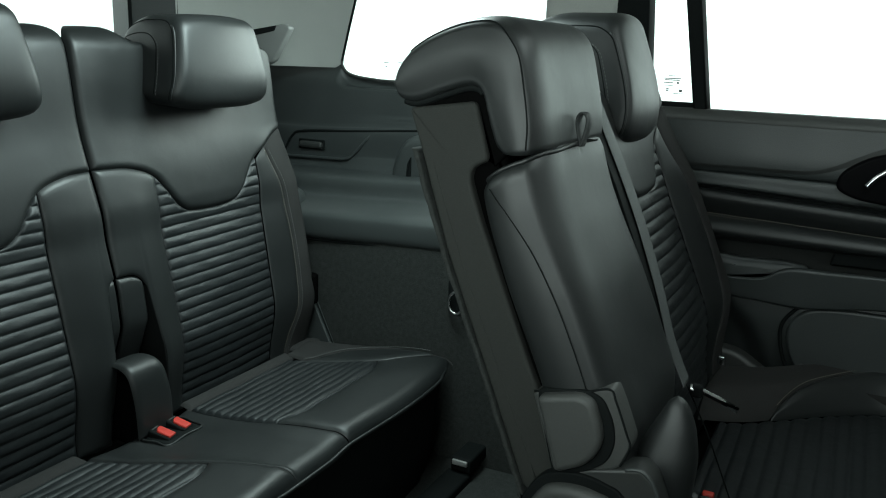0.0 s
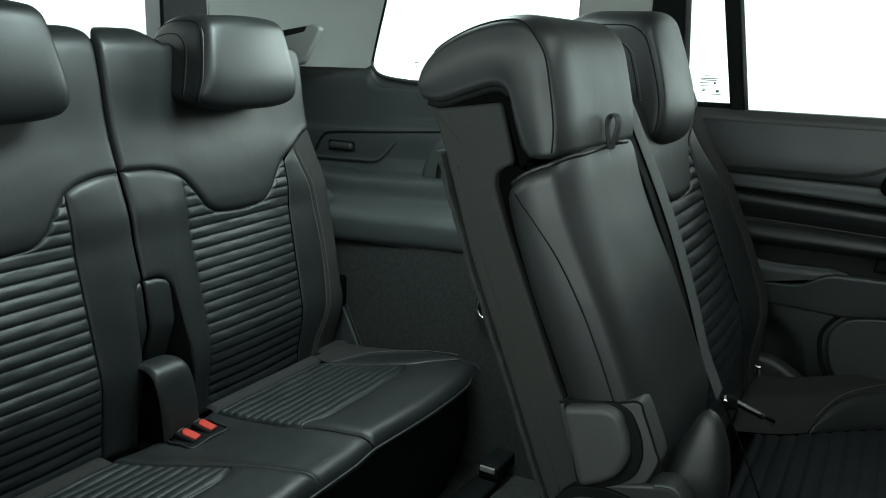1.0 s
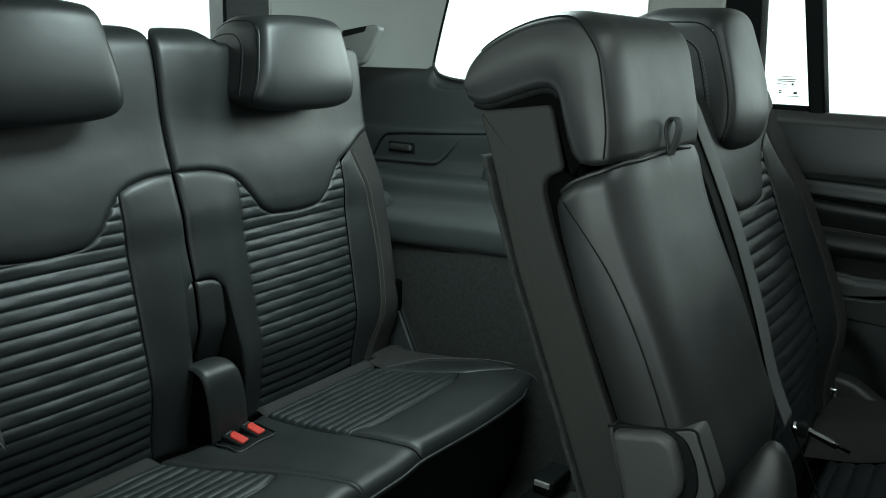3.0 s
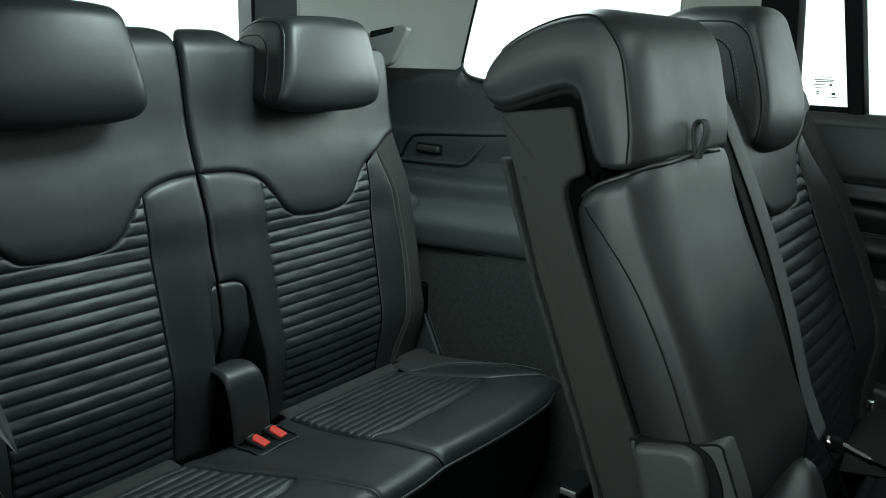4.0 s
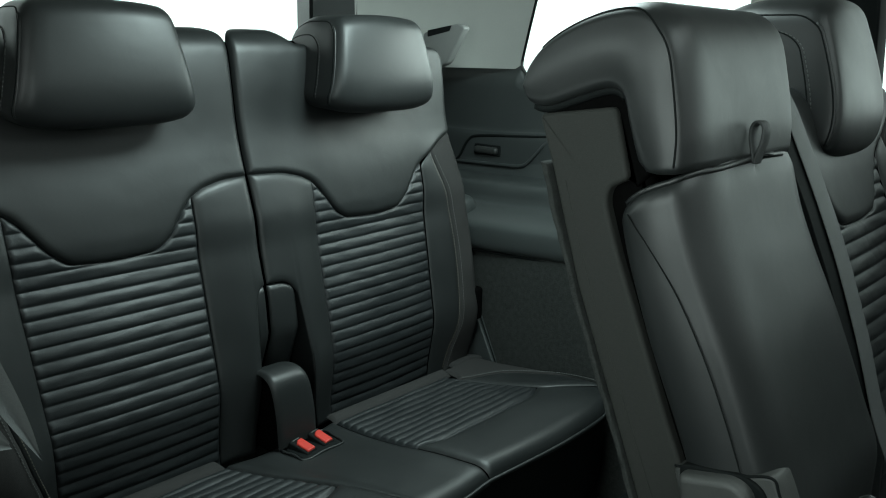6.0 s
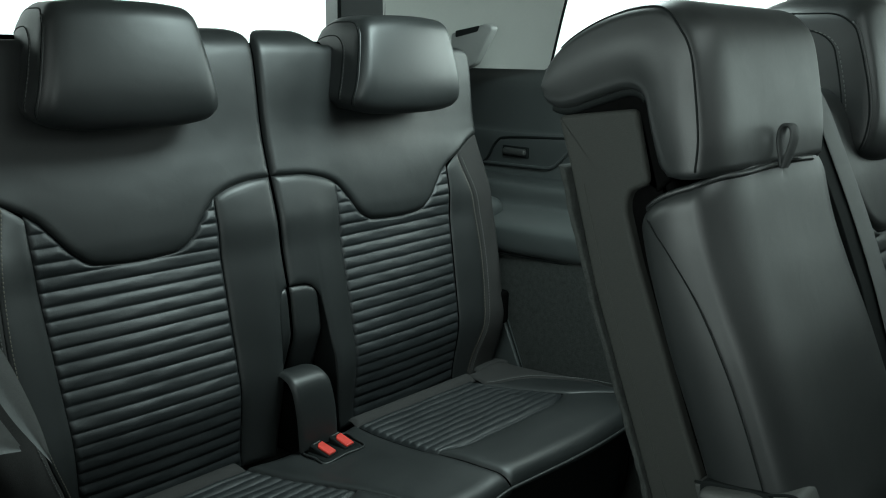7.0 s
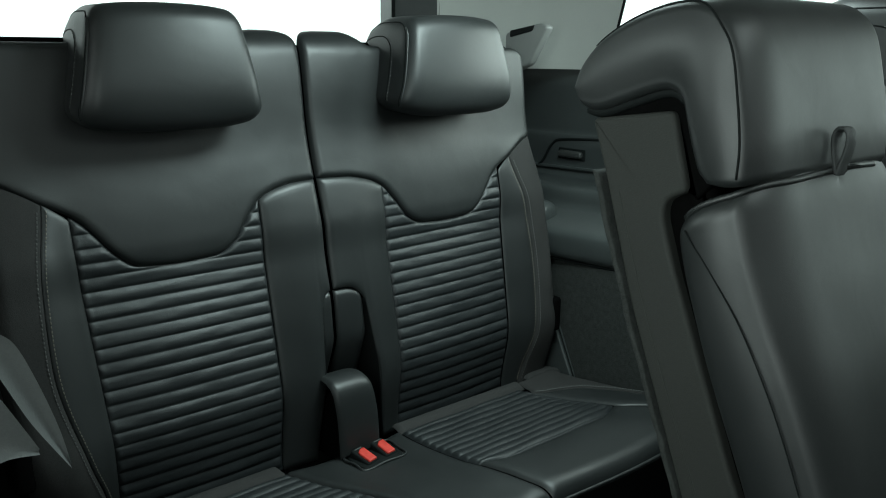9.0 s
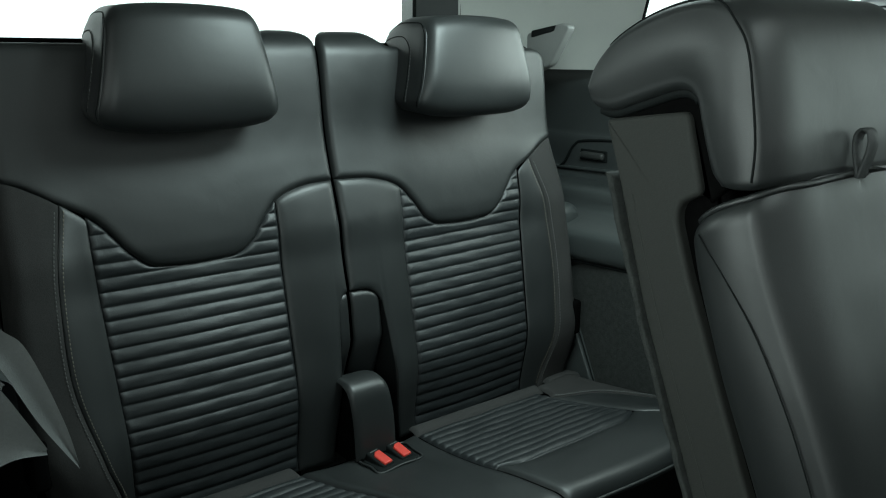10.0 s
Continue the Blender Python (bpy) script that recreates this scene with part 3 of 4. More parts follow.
part("lower_panel", sheet(lambda y, z: inward(y, z, PANEL(z) + 0.034 * smooth(ARCH(z) - 0.012, ARCH(z) + 0.035, y)), steps(-1.80, -1.08, 12) + steps(-1.08, -0.60, 60)[1:], steps(0.585, 0.05, 50)), PLASTIC, door)

part("pocket", plate([(-1.025, 0.535), (-0.998, 0.500), (-1.003, 0.455), (-1.022, 0.415), (-1.055, 0.392), (-1.12, 0.382), (-1.80, 0.392), (-1.80, 0.552), (-1.08, 0.545)], 0.660, 0.05, 0.006, 0.02), PLASTIC, door)
part("pocket_fold", tube([inward(p.x, p.y, 0.6635) for p in line([Vector(q) for q in ((-1.030, 0.429), (-1.050, 0.424), (-1.091, 0.420), (-1.161, 0.415), (-1.30, 0.412))], 6)], 0.006), PLASTIC, door)
part("pocket_seam", tube([inward(p.x, p.y, 0.664) for p in line([Vector(q) for q in ((-1.035, 0.545), (-1.015, 0.538), (-0.990, 0.500), (-0.995, 0.45), (-1.015, 0.408), (-1.05, 0.384), (-1.12, 0.374))], 8)], 0.0034), RUBBER, door)
bezel = part("handle_bezel", plate([(-1.046, 0.773), (-1.060, 0.800), (-1.11, 0.828), (-1.19, 0.836), (-1.25, 0.810), (-1.25, 0.765), (-1.19, 0.740), (-1.10, 0.744), (-1.058, 0.756)], 0.672, 0.02, 0.006, smooth_line=True), PIANO, door, "gloss black handle surround")
part("handle", tube([inward(p.x, p.y, 0.664) for p in line([Vector(q) for q in ((-1.094, 0.772), (-1.108, 0.790), (-1.13, 0.806), (-1.16, 0.815), (-1.22, 0.815))], 8)], 0.005), CHROME, bezel, "chrome door handle")
part("window_frame", prism([Vector(p) for p in ((-0.625, 0.885), (-0.702, 0.885), (-0.700, 0.905), (-0.694, 1.0), (-0.68, 1.21), (-0.63, 1.21))], 0.745, 0.692, 0.005), RUBBER, door, "black window frame")
part("divider", prism([Vector(p) for p in ((-0.786, 0.886), (-0.812, 0.886), (-0.779, 1.1), (-0.764, 1.21), (-0.735, 1.21), (-0.751, 1.1))], 0.745, 0.700, 0.004), RUBBER, door)
part("glass_rim", box(0.712, 0.730, -0.795, -0.69, 0.882, 0.897, 0.003), RUBBER, door)
part("pane", slab([(-0.66, 0.88), (-0.80, 0.88), (-0.77, 1.21), (-0.66, 1.21)], 0.728, 0.731), GLASS, door)
part("pane", slab([(-0.81, 0.88), (-1.72, 0.88), (-1.72, 1.21), (-0.76, 1.21)], 0.735, 0.738), GLASS, door)
for y, z, w, h in ((-0.740, 0.944, 0.020, 0.0012), (-0.738, 0.939, 0.032, 0.0016), (-0.738, 0.936, 0.028, 0.0016), (-0.731, 0.931, 0.018, 0.0014), (-0.749, 0.930, 0.004, 0.0035), (-0.732, 0.926, 0.016, 0.001),
                   (-0.730, 0.919, 0.005, 0.002), (-0.730, 0.916, 0.005, 0.002), (-0.755, 0.915, 0.006, 0.0042), (-0.752, 0.911, 0.020, 0.0012)):
    part("mark", box(0.7265, 0.727, y - w / 2, y + w / 2, z, z + h * 1.1, 0.0002), MARK, door)


# ---- seats ----
def slanted(x0, y0, z0, k, side):
    """A frame on a leaning backrest: u across from x0, v up along it, w forward."""
    n = math.hypot(1, k)
    return lambda u, v, w: Vector((x0 + side * u, y0 + (k * v - w) / n, z0 + (v + k * w) / n))


YOKE = curve([(-0.01, 0.421), (0.045, 0.4190), (0.085, 0.411), (0.112, 0.398), (0.137, 0.370), (0.158, 0.342), (0.185, 0.3290), (0.24, 0.3265), (0.292, 0.3305), (0.318, 0.3495), (0.338, 0.3765), (0.356, 0.398), (0.398, 0.424), (0.440, 0.449), (0.485, 0.462)])
THREAD = curve([(-0.03, 0.388), (0.03, 0.395), (0.09, 0.410), (0.21, 0.424), (0.32, 0.416), (0.43, 0.396), (0.50, 0.39)])
OUTER = curve([(-0.03, 0.448), (0.03, 0.458), (0.14, 0.480), (0.25, 0.484), (0.36, 0.480), (0.46, 0.478), (0.65, 0.478)])
RISE = curve([(0.395, 0.36), (0.424, 0.398), (0.449, 0.440), (0.462, 0.478)])
PITCH = 0.0188


def pleats(u, v, skew=0.0):
    t = (((v - 0.306 - skew * (0.35 + (u - 0.112) / 0.255)) / PITCH) % 1.0) ** 0.8
    return 0.0028 * (0.65 - abs(2 * t - 1) ** 2.3) - 0.0008 * t + 0.0005 * math.sin(u * 37 + v * 20) + 0.0011 * noise.noise(Vector((u * 30, v * 75, 0.3))) * (1 - abs(2 * t - 1) ** 2)


def seat_back(seat, F, flip, vtop=0.638, pocket=True, core_depth=0.10, turn=0.0, well=0.05, stitched=True, skew=0.0, inner=0.0, tilt=(0.0, 0.0)):
    thread = lambda v: THREAD(v) + tilt[0] * smooth(0.22, 0.0, v)
    outer = lambda v: OUTER(v) + tilt[1] * smooth(0.16, 0.0, v)

    def base(u, v):
        rise = 0.024 * smooth(0.355, 0.43, u) * smooth(-0.1, 0.1, v) * smooth(0.47, 0.30, v) + 0.010 * smooth(0.12, 0.05, u) * smooth(0.45, 0.3, v)
        rise += 0.007 * math.sin(math.pi * min(max((u - 0.11) / 0.26, 0), 1)) * smooth(0.33, 0.2, v)
        rise += 0.007 * smooth(0.30, 0.36, v) * smooth(vtop - 0.13, vtop - 0.27, v) + 0.009 * smooth(vtop - 0.19, vtop - 0.05, v)
        rise -= 0.003 * (1 - dome(u - inner, 0.06)) * smooth(0.20, 0.34, v) + 0.0045 * (1 - dome(u - inner, 0.013)) * smooth(0.20, 0.30, v) + turn * smooth(0.11, 0.0, u)
        rise -= 0.035 * smooth(0.12, -0.02, v)
        R = 0.046
        t = min(max((v - (vtop - R)) / R, 0), 0.999)
        top = R * (1 - math.sqrt(1 - t * t))
        R = 0.026
        edge = outer(v)
        t = min(max((u - (edge - R)) / R, 0), 0.999)
        out = R * (1 - math.sqrt(1 - t * t))
        return rise - max(top, out)

    top = lambda u: vtop - 0.026 * (1 - dome(u - inner - 0.002, 0.045)) - (0.030 * smooth(0.075, 0.125, u) if pocket else 0) - 0.05 * (1 - dome(0.480 - u, 0.05))
    low = (lambda u: 0.246 - 0.03 * (max(u, 0) / well) ** 4 if u < well else (0.216 - 0.236 * (u - well) / 0.022 if u < well + 0.022 else -0.02)) if pocket else (lambda u: -0.02)
    part("yoke_panel", stuffed(F, inner + 0.001, 0.478, YOKE, top, base, 0.0046, 0.010, 90, 44, flip=flip, tuck=0.0022), LEATHER, seat, "smooth black leather shoulder panel")
    part("pleated_panel", stuffed(F, 0.1112, 0.3675, lambda u: -0.02, lambda u: YOKE(u) - 0.0003, base, 0.0, 0.007, 60, 300, bump=lambda u, v: pleats(u, v, skew), flip=flip, clip=0.405, tuck=0.0025), PLEAT, seat, "black leather with horizontal pleats")
    part("inner_bolster", stuffed(F, inner + 0.0015, 0.1112, low, lambda u: YOKE(u) - 0.0003, base, 0.0026, 0.014, 44, 40, flip=flip, tuck=0.0022), LEATHER, seat)
    part("outer_bolster", stuffed(F, -0.02, 0.424, lambda v: max(0.3675, RISE(v) - 0.0007) if v > 0.36 else 0.3675, thread, base, 0.0022, 0.010, 50, 20, True, flip=flip, tuck=0.0005), LEATHER, seat)
    part("edge_panel", stuffed(F, -0.02, 0.461, lambda v: max(thread(v) + 0.0004, RISE(v) if v > 0.42 else 0), lambda v: outer(v) + 0.001, base, 0.0022, 0.008, 60, 20, True, flip=flip, tuck=0.001), SUEDE, seat, "black suede edge panel")
    nrm = F(0, 0, 1) - F(0, 0, 0)
    for off, mat in ((-0.005, STITCH), (0.006, BLACKSTITCH)) if stitched else ():
        part("stitching", stitches([F(thread(v) + off, v, base(thread(v) + off, v) + 0.0031) for v in steps(0.0, 0.415, 40)], nrm), mat, seat)

    def shell(p, q):
        u, v, w = 0.240 + p.x, (vtop - 0.07) / 2 + p.y, -0.014 - core_depth / 2 + p.z
        w -= 0.05 * smooth(0.12, 0.0, v)
        w -= 0.055 * smooth(0.275, 0.235, v) * smooth(0.10, 0.065, u) if pocket else 0
        return F(u - (0.02 * smooth(0.1, -0.02, v) if u > 0.4 else 0), v, w)
    part("back_shell", rounded((0, 0, 0), (0.233, (vtop + 0.04) / 2, core_depth / 2), 0.026, 22, shell), SHADE, seat)
    return base


def headrest(seat, cx, y, z0, z1, wtop, wbot, depth, lean, name="headrest", posts=True, top_round=0.004, r=0.020, welt=0.014, quilt=(0.048, 0.25)):
    """A padded head restraint with side gussets, its front at y at the bottom, wider at the bottom than at the top."""
    h = (z1 - z0) / 2
    half = (0.12, depth / 2, h)
    centre = Vector((cx, y + depth / 2, (z0 + z1) / 2))

    def warp(p, q):
        t = (q[2] + 1) / 2
        w = wbot + (wtop - wbot) * t
        front = max(-q[1], 0)
        x = p.x * w * (1 - 0.05 * max(q[1] + 0.2, 0))
        under = max(-q[2] - 0.15, 0) / 0.85
        yy = p.y * (1 + 0.10 * (1 - t)) + lean * t * 2 * h - 0.007 * (1 - q[0] ** 2) * front - 0.006 * (1 - q[2] ** 2) * front + 0.016 * under ** 2.5 * front
        zz = p.z + 0.004 * (1 - q[0] ** 2) * q[2] - 0.004 * front * under + 0.011 * abs(q[0]) ** 5 * max(-q[2], 0) - top_round * abs(q[0]) ** 4 * max(q[2], 0) - 0.030 * max(q[1], 0) ** 2 * max(q[2], 0)
        return (x, yy, zz)

    def on(p, lift=0.0):
        inner = Vector([min(max(c, -(k - r)), k - r) for c, k in zip(p, half)])
        d = Vector(p) - inner
        q = inner + d.normalized() * (r + lift) if d.length > 1e-9 else inner
        return Vector(warp(q, (q.x / half[0], q.y / half[1], q.z / half[2]))) + centre

    head = part(name, rounded(centre, half, r, 14, warp), LEATHER, seat, "black leather head restraint")
    hy = half[1]
    for s in (-1, 1):
        X = s * half[0]
        seam = [(X, -hy + welt, z) for z in steps(-h + 0.001, h - 0.030, 40)] + [(X, -hy + welt + 0.030 * (1 - math.cos(k)), h - 0.031 + 0.030 * math.sin(k)) for k in steps(0, math.pi / 2, 8)[1:]]
        seam += [(X, yy, h - 0.001) for yy in steps(-hy + welt + 0.032, hy * 0.8, 20)]
        part("seam", tube([on(p, -0.0004) for p in seam], 0.0011), RUBBER, head)
        part("piping", tube([on((p[0], p[1] - 0.003, p[2]), -0.0012) for p in seam[:44]], 0.0021), LEATHER, head)
        top = h * quilt[1]
        arc = [(X, -hy + quilt[0], z) for z in steps(-h + 0.012, top, 24)] + [(X, -hy + quilt[0] + 0.028 * (1 - math.cos(k)), top + 0.028 * math.sin(k)) for k in steps(0, 1.45, 10)[1:]]
        arc += [(X, yy, top + 0.028 + 0.1 * (yy + hy - quilt[0] - 0.028)) for yy in steps(-hy + quilt[0] + 0.030, hy - 0.01, 10)]
        part("seam", tube([on(p, -0.0004) for p in arc], 0.0010), RUBBER, head)
        part("stitching", stitches([on((p[0], p[1] - 0.004, p[2]), 0.0002) for p in arc[:34]], (s, -0.1, 0)), BLACKSTITCH, head)
    for s in (-0.35, 0.35) if posts else ():
        part("post", tube([(cx + s * 0.12, y + depth * 0.62, z0 - 0.06), (cx + s * 0.12, y + depth * 0.62, z0 + 0.02)], 0.006), CHROME, seat)
    return head


K3 = 0.21
def rear_seat(side, label):
    seat = thing("car_seat", (0.005 + side * 0.24, -0.05, 0.36), label, "car seat", "third row seats")
    plain = slanted(0.005, -0.087, 0.36, K3, side)
    F = lambda u, v, w: plain(u + 0.05 * (min(v, 0.36) - 0.21) * smooth(0.22, 0.36, u) * smooth(0.49, 0.42, u), v, w)
    inner = -0.008 if side > 0 else 0.010
    seat_back(seat, F, side < 0, 0.654, well=0.05 if side > 0 else 0.031, skew=0.0057 if side > 0 else 0.0, inner=inner, tilt=(0.014, 0.025) if side > 0 else (-0.011, 0.0))
    headrest(seat, 0.005 + side * 0.2405, -0.062, 0.868, 1.018, 0.80, 1.04, 0.138, 0.10, posts=False)
    part("hinge_cover", stuffed(F, inner + 0.002, 0.060 if side > 0 else 0.034, lambda u: 0.02, lambda u: 0.2445 - 0.022 * (u / 0.05) ** 4 if u < 0.05 else 0.2225 - 9 * (u - 0.05), lambda u, v: 0.007 - 0.10 * max(0.225 - v, 0) - 0.55 * max(0.165 - v, 0) - 0.9 * max(u - 0.040, 0), 0.002, 0.007, 24, 24, flip=side < 0), LEATHER, seat)
    well = 0.05 if side > 0 else 0.031
    part("pocket_side", sheet(lambda v, t: F(well + 0.001 + 0.022 * (0.222 - v) / 0.236, v, 0.010 - 0.035 * smooth(0.12, -0.02, v) - 0.065 * t), steps(-0.01, 0.222, 16), steps(0, 1, 6), side > 0), LEATHER, seat)
    # solid black block whose colour stands in for the shade inside the recess
    part("lever_recess", rounded(F(0.474, 0.115, 0.000), (0.012, 0.024, 0.034), 0.008, 2), SHADE, seat)
    return seat


rear_seat(1, "black leather third-row seat with horizontal pleats and suede edge")
rear_seat(-1, "black leather third-row seat with pleats beside the near trim")


# third-row cushion, one bench
bench = thing("rear_bench_cushion", (0.0, -0.26, 0.0), "black leather rear bench cushion with pleated seats and piped front", "seat cushion")
def seat_top(x, y):
    a = abs(x)
    z = 0.358 + 0.020 * smooth(-0.12, -0.36, y) + 0.004 * smooth(0.375, 0.44, a) - 0.006 * smooth(0.11, 0.05, a)
    R = 0.030
    t = min(max((-(y) - (nose(x) - 0.002 - R)) / R, 0), 0.999)
    return z - R * (1 - math.sqrt(1 - t * t)) * 0.7


WELT = curve([(0.086, 0.374), (0.124, 0.370), (0.137, 0.3635), (0.162, 0.404), (0.191, 0.438), (0.245, 0.465), (0.298, 0.480), (0.37, 0.486), (0.42, 0.486)])
BENCH_EDGE = curve([(0.086, 0.468), (0.119, 0.474), (0.20, 0.488), (0.30, 0.494), (0.36, 0.492), (0.412, 0.474)])
SEAM = {1: curve([(0.083, -0.021), (0.169, -0.0195), (0.255, -0.0165), (0.303, -0.0065), (0.353, 0.0025), (0.402, 0.0115), (0.43, 0.0135)]), -1: curve([(0.083, 0.035), (0.108, 0.026), (0.302, -0.0425), (0.360, -0.0615), (0.393, -0.0715), (0.43, -0.0795)])}
def nose(x):
    """How far the cushion reaches forward: each seat bulges, the middle stays back."""
    return 0.4185 + 0.0125 * math.sin(math.pi * min(max((abs(x) - 0.105) / 0.38, 0), 1))


def bench_frame(side):
    """Across from the middle, towards the front, up; the inner seam of each half runs at a slant."""
    return lambda u, v, w: Vector((side * (u + SEAM[side](v) * smooth(0.36, 0.12, u)), -v, w))


for side in (1, -1):
    F = bench_frame(side)
    flip = side > 0
    pleat_back = lambda u: max(0.109, 0.136 + (u - 0.362) / 0.30)
    pleat_front = lambda u: 0.286 + 0.0175 * math.sin(math.pi / 2 * min(1.6 * math.sin(math.pi * min(max((u - 0.104) / 0.302, 0), 1)), 1))
    part("pleated_panel", stuffed(F, 0.104, 0.4060, pleat_back, pleat_front, lambda u, v: seat_top(u, -v), 0.002, 0.012, 60, 150, flip=flip, tuck=0.002,
         bump=lambda u, v: 0.0026 * (0.65 - abs(2 * ((v / 0.0175) % 1) - 1) ** 2.4) + 0.0006 * math.sin(61 * u + 90 * v)), PLEAT, bench, "black leather with crosswise pleats")
    part("front_panel", stuffed(F, 0.1015, 0.476, lambda u: pleat_front(u) + 0.0005 if u < 0.402 else pleat_front(0.402) + 0.0005 + (u - 0.402) / 0.80, lambda u: nose(u) - 0.002 - 0.008 * smooth(0.43, 0.476, u), lambda u, v: seat_top(u, -v), 0.006, 0.020, 50, 30, flip=flip, tuck=0.001), LEATHER, bench)
    part("side_bolster", stuffed(F, 0.139, 0.368, lambda v: 0.3635 + (v - 0.136) * 0.30 if v < 0.296 else 0.4115 + (v - 0.296) * 0.92, lambda v: max(WELT(v) - 0.001, 0.3645 + (v - 0.136) * 0.30), lambda u, v: seat_top(u, -v) + 0.001, 0.003, 0.020, 40, 20, True, flip=flip, tuck=0.002), LEATHER, bench)
    part("edge_panel", stuffed(F, 0.086, 0.412, WELT, lambda v: max(BENCH_EDGE(v), WELT(v) + 0.003), lambda u, v: seat_top(u, -v) - 0.12 * max(u - 0.455, 0), 0.004, 0.012, 40, 14, True, flip=flip, tuck=0.002), SUEDE, bench, "black suede edge panel")
    part("stitching", stitches([F(WELT(v) + 0.0025, v, seat_top(WELT(v), -v) + 0.0045) for v in steps(0.142, 0.36, 30)], (0, 0, 1), 0.005, 0.0042, 0.0005), BLACKSTITCH, bench)
for side in (1, -1):
    F = bench_frame(side)
    part("rear_strip", stuffed(F, 0.102, 0.372, lambda u: 0.083, lambda u: 0.1088, lambda u, v: seat_top(u, -v) + 0.005 * smooth(0.108, 0.090, v), 0.002, 0.010, 30, 8, flip=side > 0), SUEDE, bench, "grey suede strip")
    part("rear_corner", stuffed(F, 0.410, 0.497, lambda u: 0.040, lambda u: 0.0865, lambda u, v: seat_top(u, -v) - 0.004 - 0.12 * max(u - 0.455, 0) - 0.2 * max(0.075 - v, 0), 0.004, 0.012, 16, 10, flip=side > 0), SUEDE, bench)
Fc = lambda u, v, w: Vector((u + (SEAM[1](v) if u > 0 else -SEAM[-1](v)) * min(abs(u) / 0.1005, 1), -v, w))
part("centre_panel", stuffed(Fc, -0.1005, 0.1005, lambda u: 0.102, lambda u: nose(u) - 0.002, lambda u, v: seat_top(u, -v) - 0.003, 0.006, 0.016, 40, 50, flip=True, tuck=0.001), LEATHER, bench)
rim = [Vector((x, y, 0)) for x, y in [(-p.x, p.y) for p in line([(0.488, -0.10), (0.494, -0.30), (0.493, -0.36), (0.481, -0.398), (0.462, -0.412), (0.43, -0.4195)], 10)]]
rim += [Vector((x, -nose(x) - 0.0015, 0)) for x in steps(-0.41, 0.41, 60)] + [Vector((-p.x, p.y, 0)) for p in rim[::-1]]
for p in rim:
    p.z = seat_top(min(max(p.x, -0.48), 0.48), max(p.y, -0.40)) - 0.012
part("piping", tube(rim, 0.0028), LEATHER, bench)
# near-black colour stands in for shade under the piped edge
part("skirt", sheet(lambda k, t: rim[k] + Vector((-0.04 * t * rim[k].x, 0.004 + 0.004 * math.sin(t * 9) + 0.03 * t * smooth(-0.36, -0.42, rim[k].y), -0.26 * t)), list(range(len(rim))), steps(0, 1, 14)), RUBBER, bench, "skirt coloured near-black for the shade below the cushion")
part("base", box(-0.44, 0.44, -0.37, -0.06, 0.0, 0.335, 0.02), SHADE, bench)

# cover of the centre hinge, and the two buckles
flap = thing("hinge_cover", (0.0, -0.08, 0.37), "black plastic cover strip curving out between the rear seat backs", "cover")
fl = line([(-0.045, 0.445), (-0.055, 0.471), (-0.085, 0.479), (-0.112, 0.468), (-0.124, 0.425), (-0.126, 0.362)], 8)
def flap_pt(k, s):
    p = fl[k]
    e = 1 - abs(s)
    x = -0.007 + 0.037 * s - 0.004 * (p.y - 0.36) / 0.1
    d = 0.006 * (1 - dome(e, 0.25))
    slump = 0.013 * (1 - dome(1 - s, 0.75)) * smooth(0.40, 0.46, p.y)
    return Vector((x, p.x + d * 0.9, p.y - d - slump))
part("strip", sheet(flap_pt, list(range(len(fl))), steps(-1, 1, 14, 0.5), True), LEATHER, flap)
part("body", box(-0.036, 0.020, -0.117, -0.03, 0.33, 0.445, 0.018), SHADE, flap)
def buckle_button():
    """A release button with one corner cut off."""
    return prism(corners([(-0.0085, -0.018), (0.0085, -0.018), (0.0085, 0.012), (-0.001, 0.012), (-0.0085, 0.006)], 0.002, 3), 0.004, 0.0125, 0.002, lambda a, b, c: Vector((a, b, c)), k=3)
for k, (x, y, rot) in enumerate(((-0.0155, -0.145, 12), (0.0225, -0.142, 8))):
    b = thing("belt_buckle", (x, y, 0.372), "black belt buckle with red release button in the cushion", "buckle", "rear belt buckles")
    m = Matrix.Translation((x, y + 0.003, 0.3570)) @ Matrix.Rotation(radians(rot), 4, "Z") @ Matrix.Rotation(radians(14), 4, "X")
    body_bm = prism(corners([(-0.0125, -0.020), (0.0125, -0.020), (0.0125, 0.020), (-0.0125, 0.020)], 0.004, 3), -0.012, 0.0095, 0.003, lambda a, b, c: Vector((a, b, c)), k=3)
    body_bm.transform(m)
    part("housing", body_bm, RUBBER, b)
    red = buckle_button()
    red.transform(m)
    part("button", red, RED, b, "red release button")
    slit = box(-0.0075, 0.0075, 0.0145, 0.0165, 0.006, 0.0105, 0.0005)
    slit.transform(m)
    part("tongue_slot", slit, PLASTIC3, b)
well = thing("buckle_well", (0, -0.15, 0.36), "black plastic well round the buckles", "buckle well")
part("rim", prism(corners([(-0.036, -0.122), (-0.034, -0.172), (0.044, -0.168), (0.046, -0.116)], 0.012), 0.340, 0.3590, 0.003, lambda a, b, c: Vector((a, b, c))), RUBBER, well)
part("cloth_edge", tube(closed_curve([(-0.038, -0.122, 0.358), (-0.037, -0.150, 0.359), (-0.034, -0.174, 0.358), (0.005, -0.1725, 0.3595), (0.044, -0.170, 0.358), (0.047, -0.145, 0.359), (0.047, -0.115, 0.358), (0.005, -0.117, 0.3595)], 6), 0.0020, closed=True), LEATHER, well)

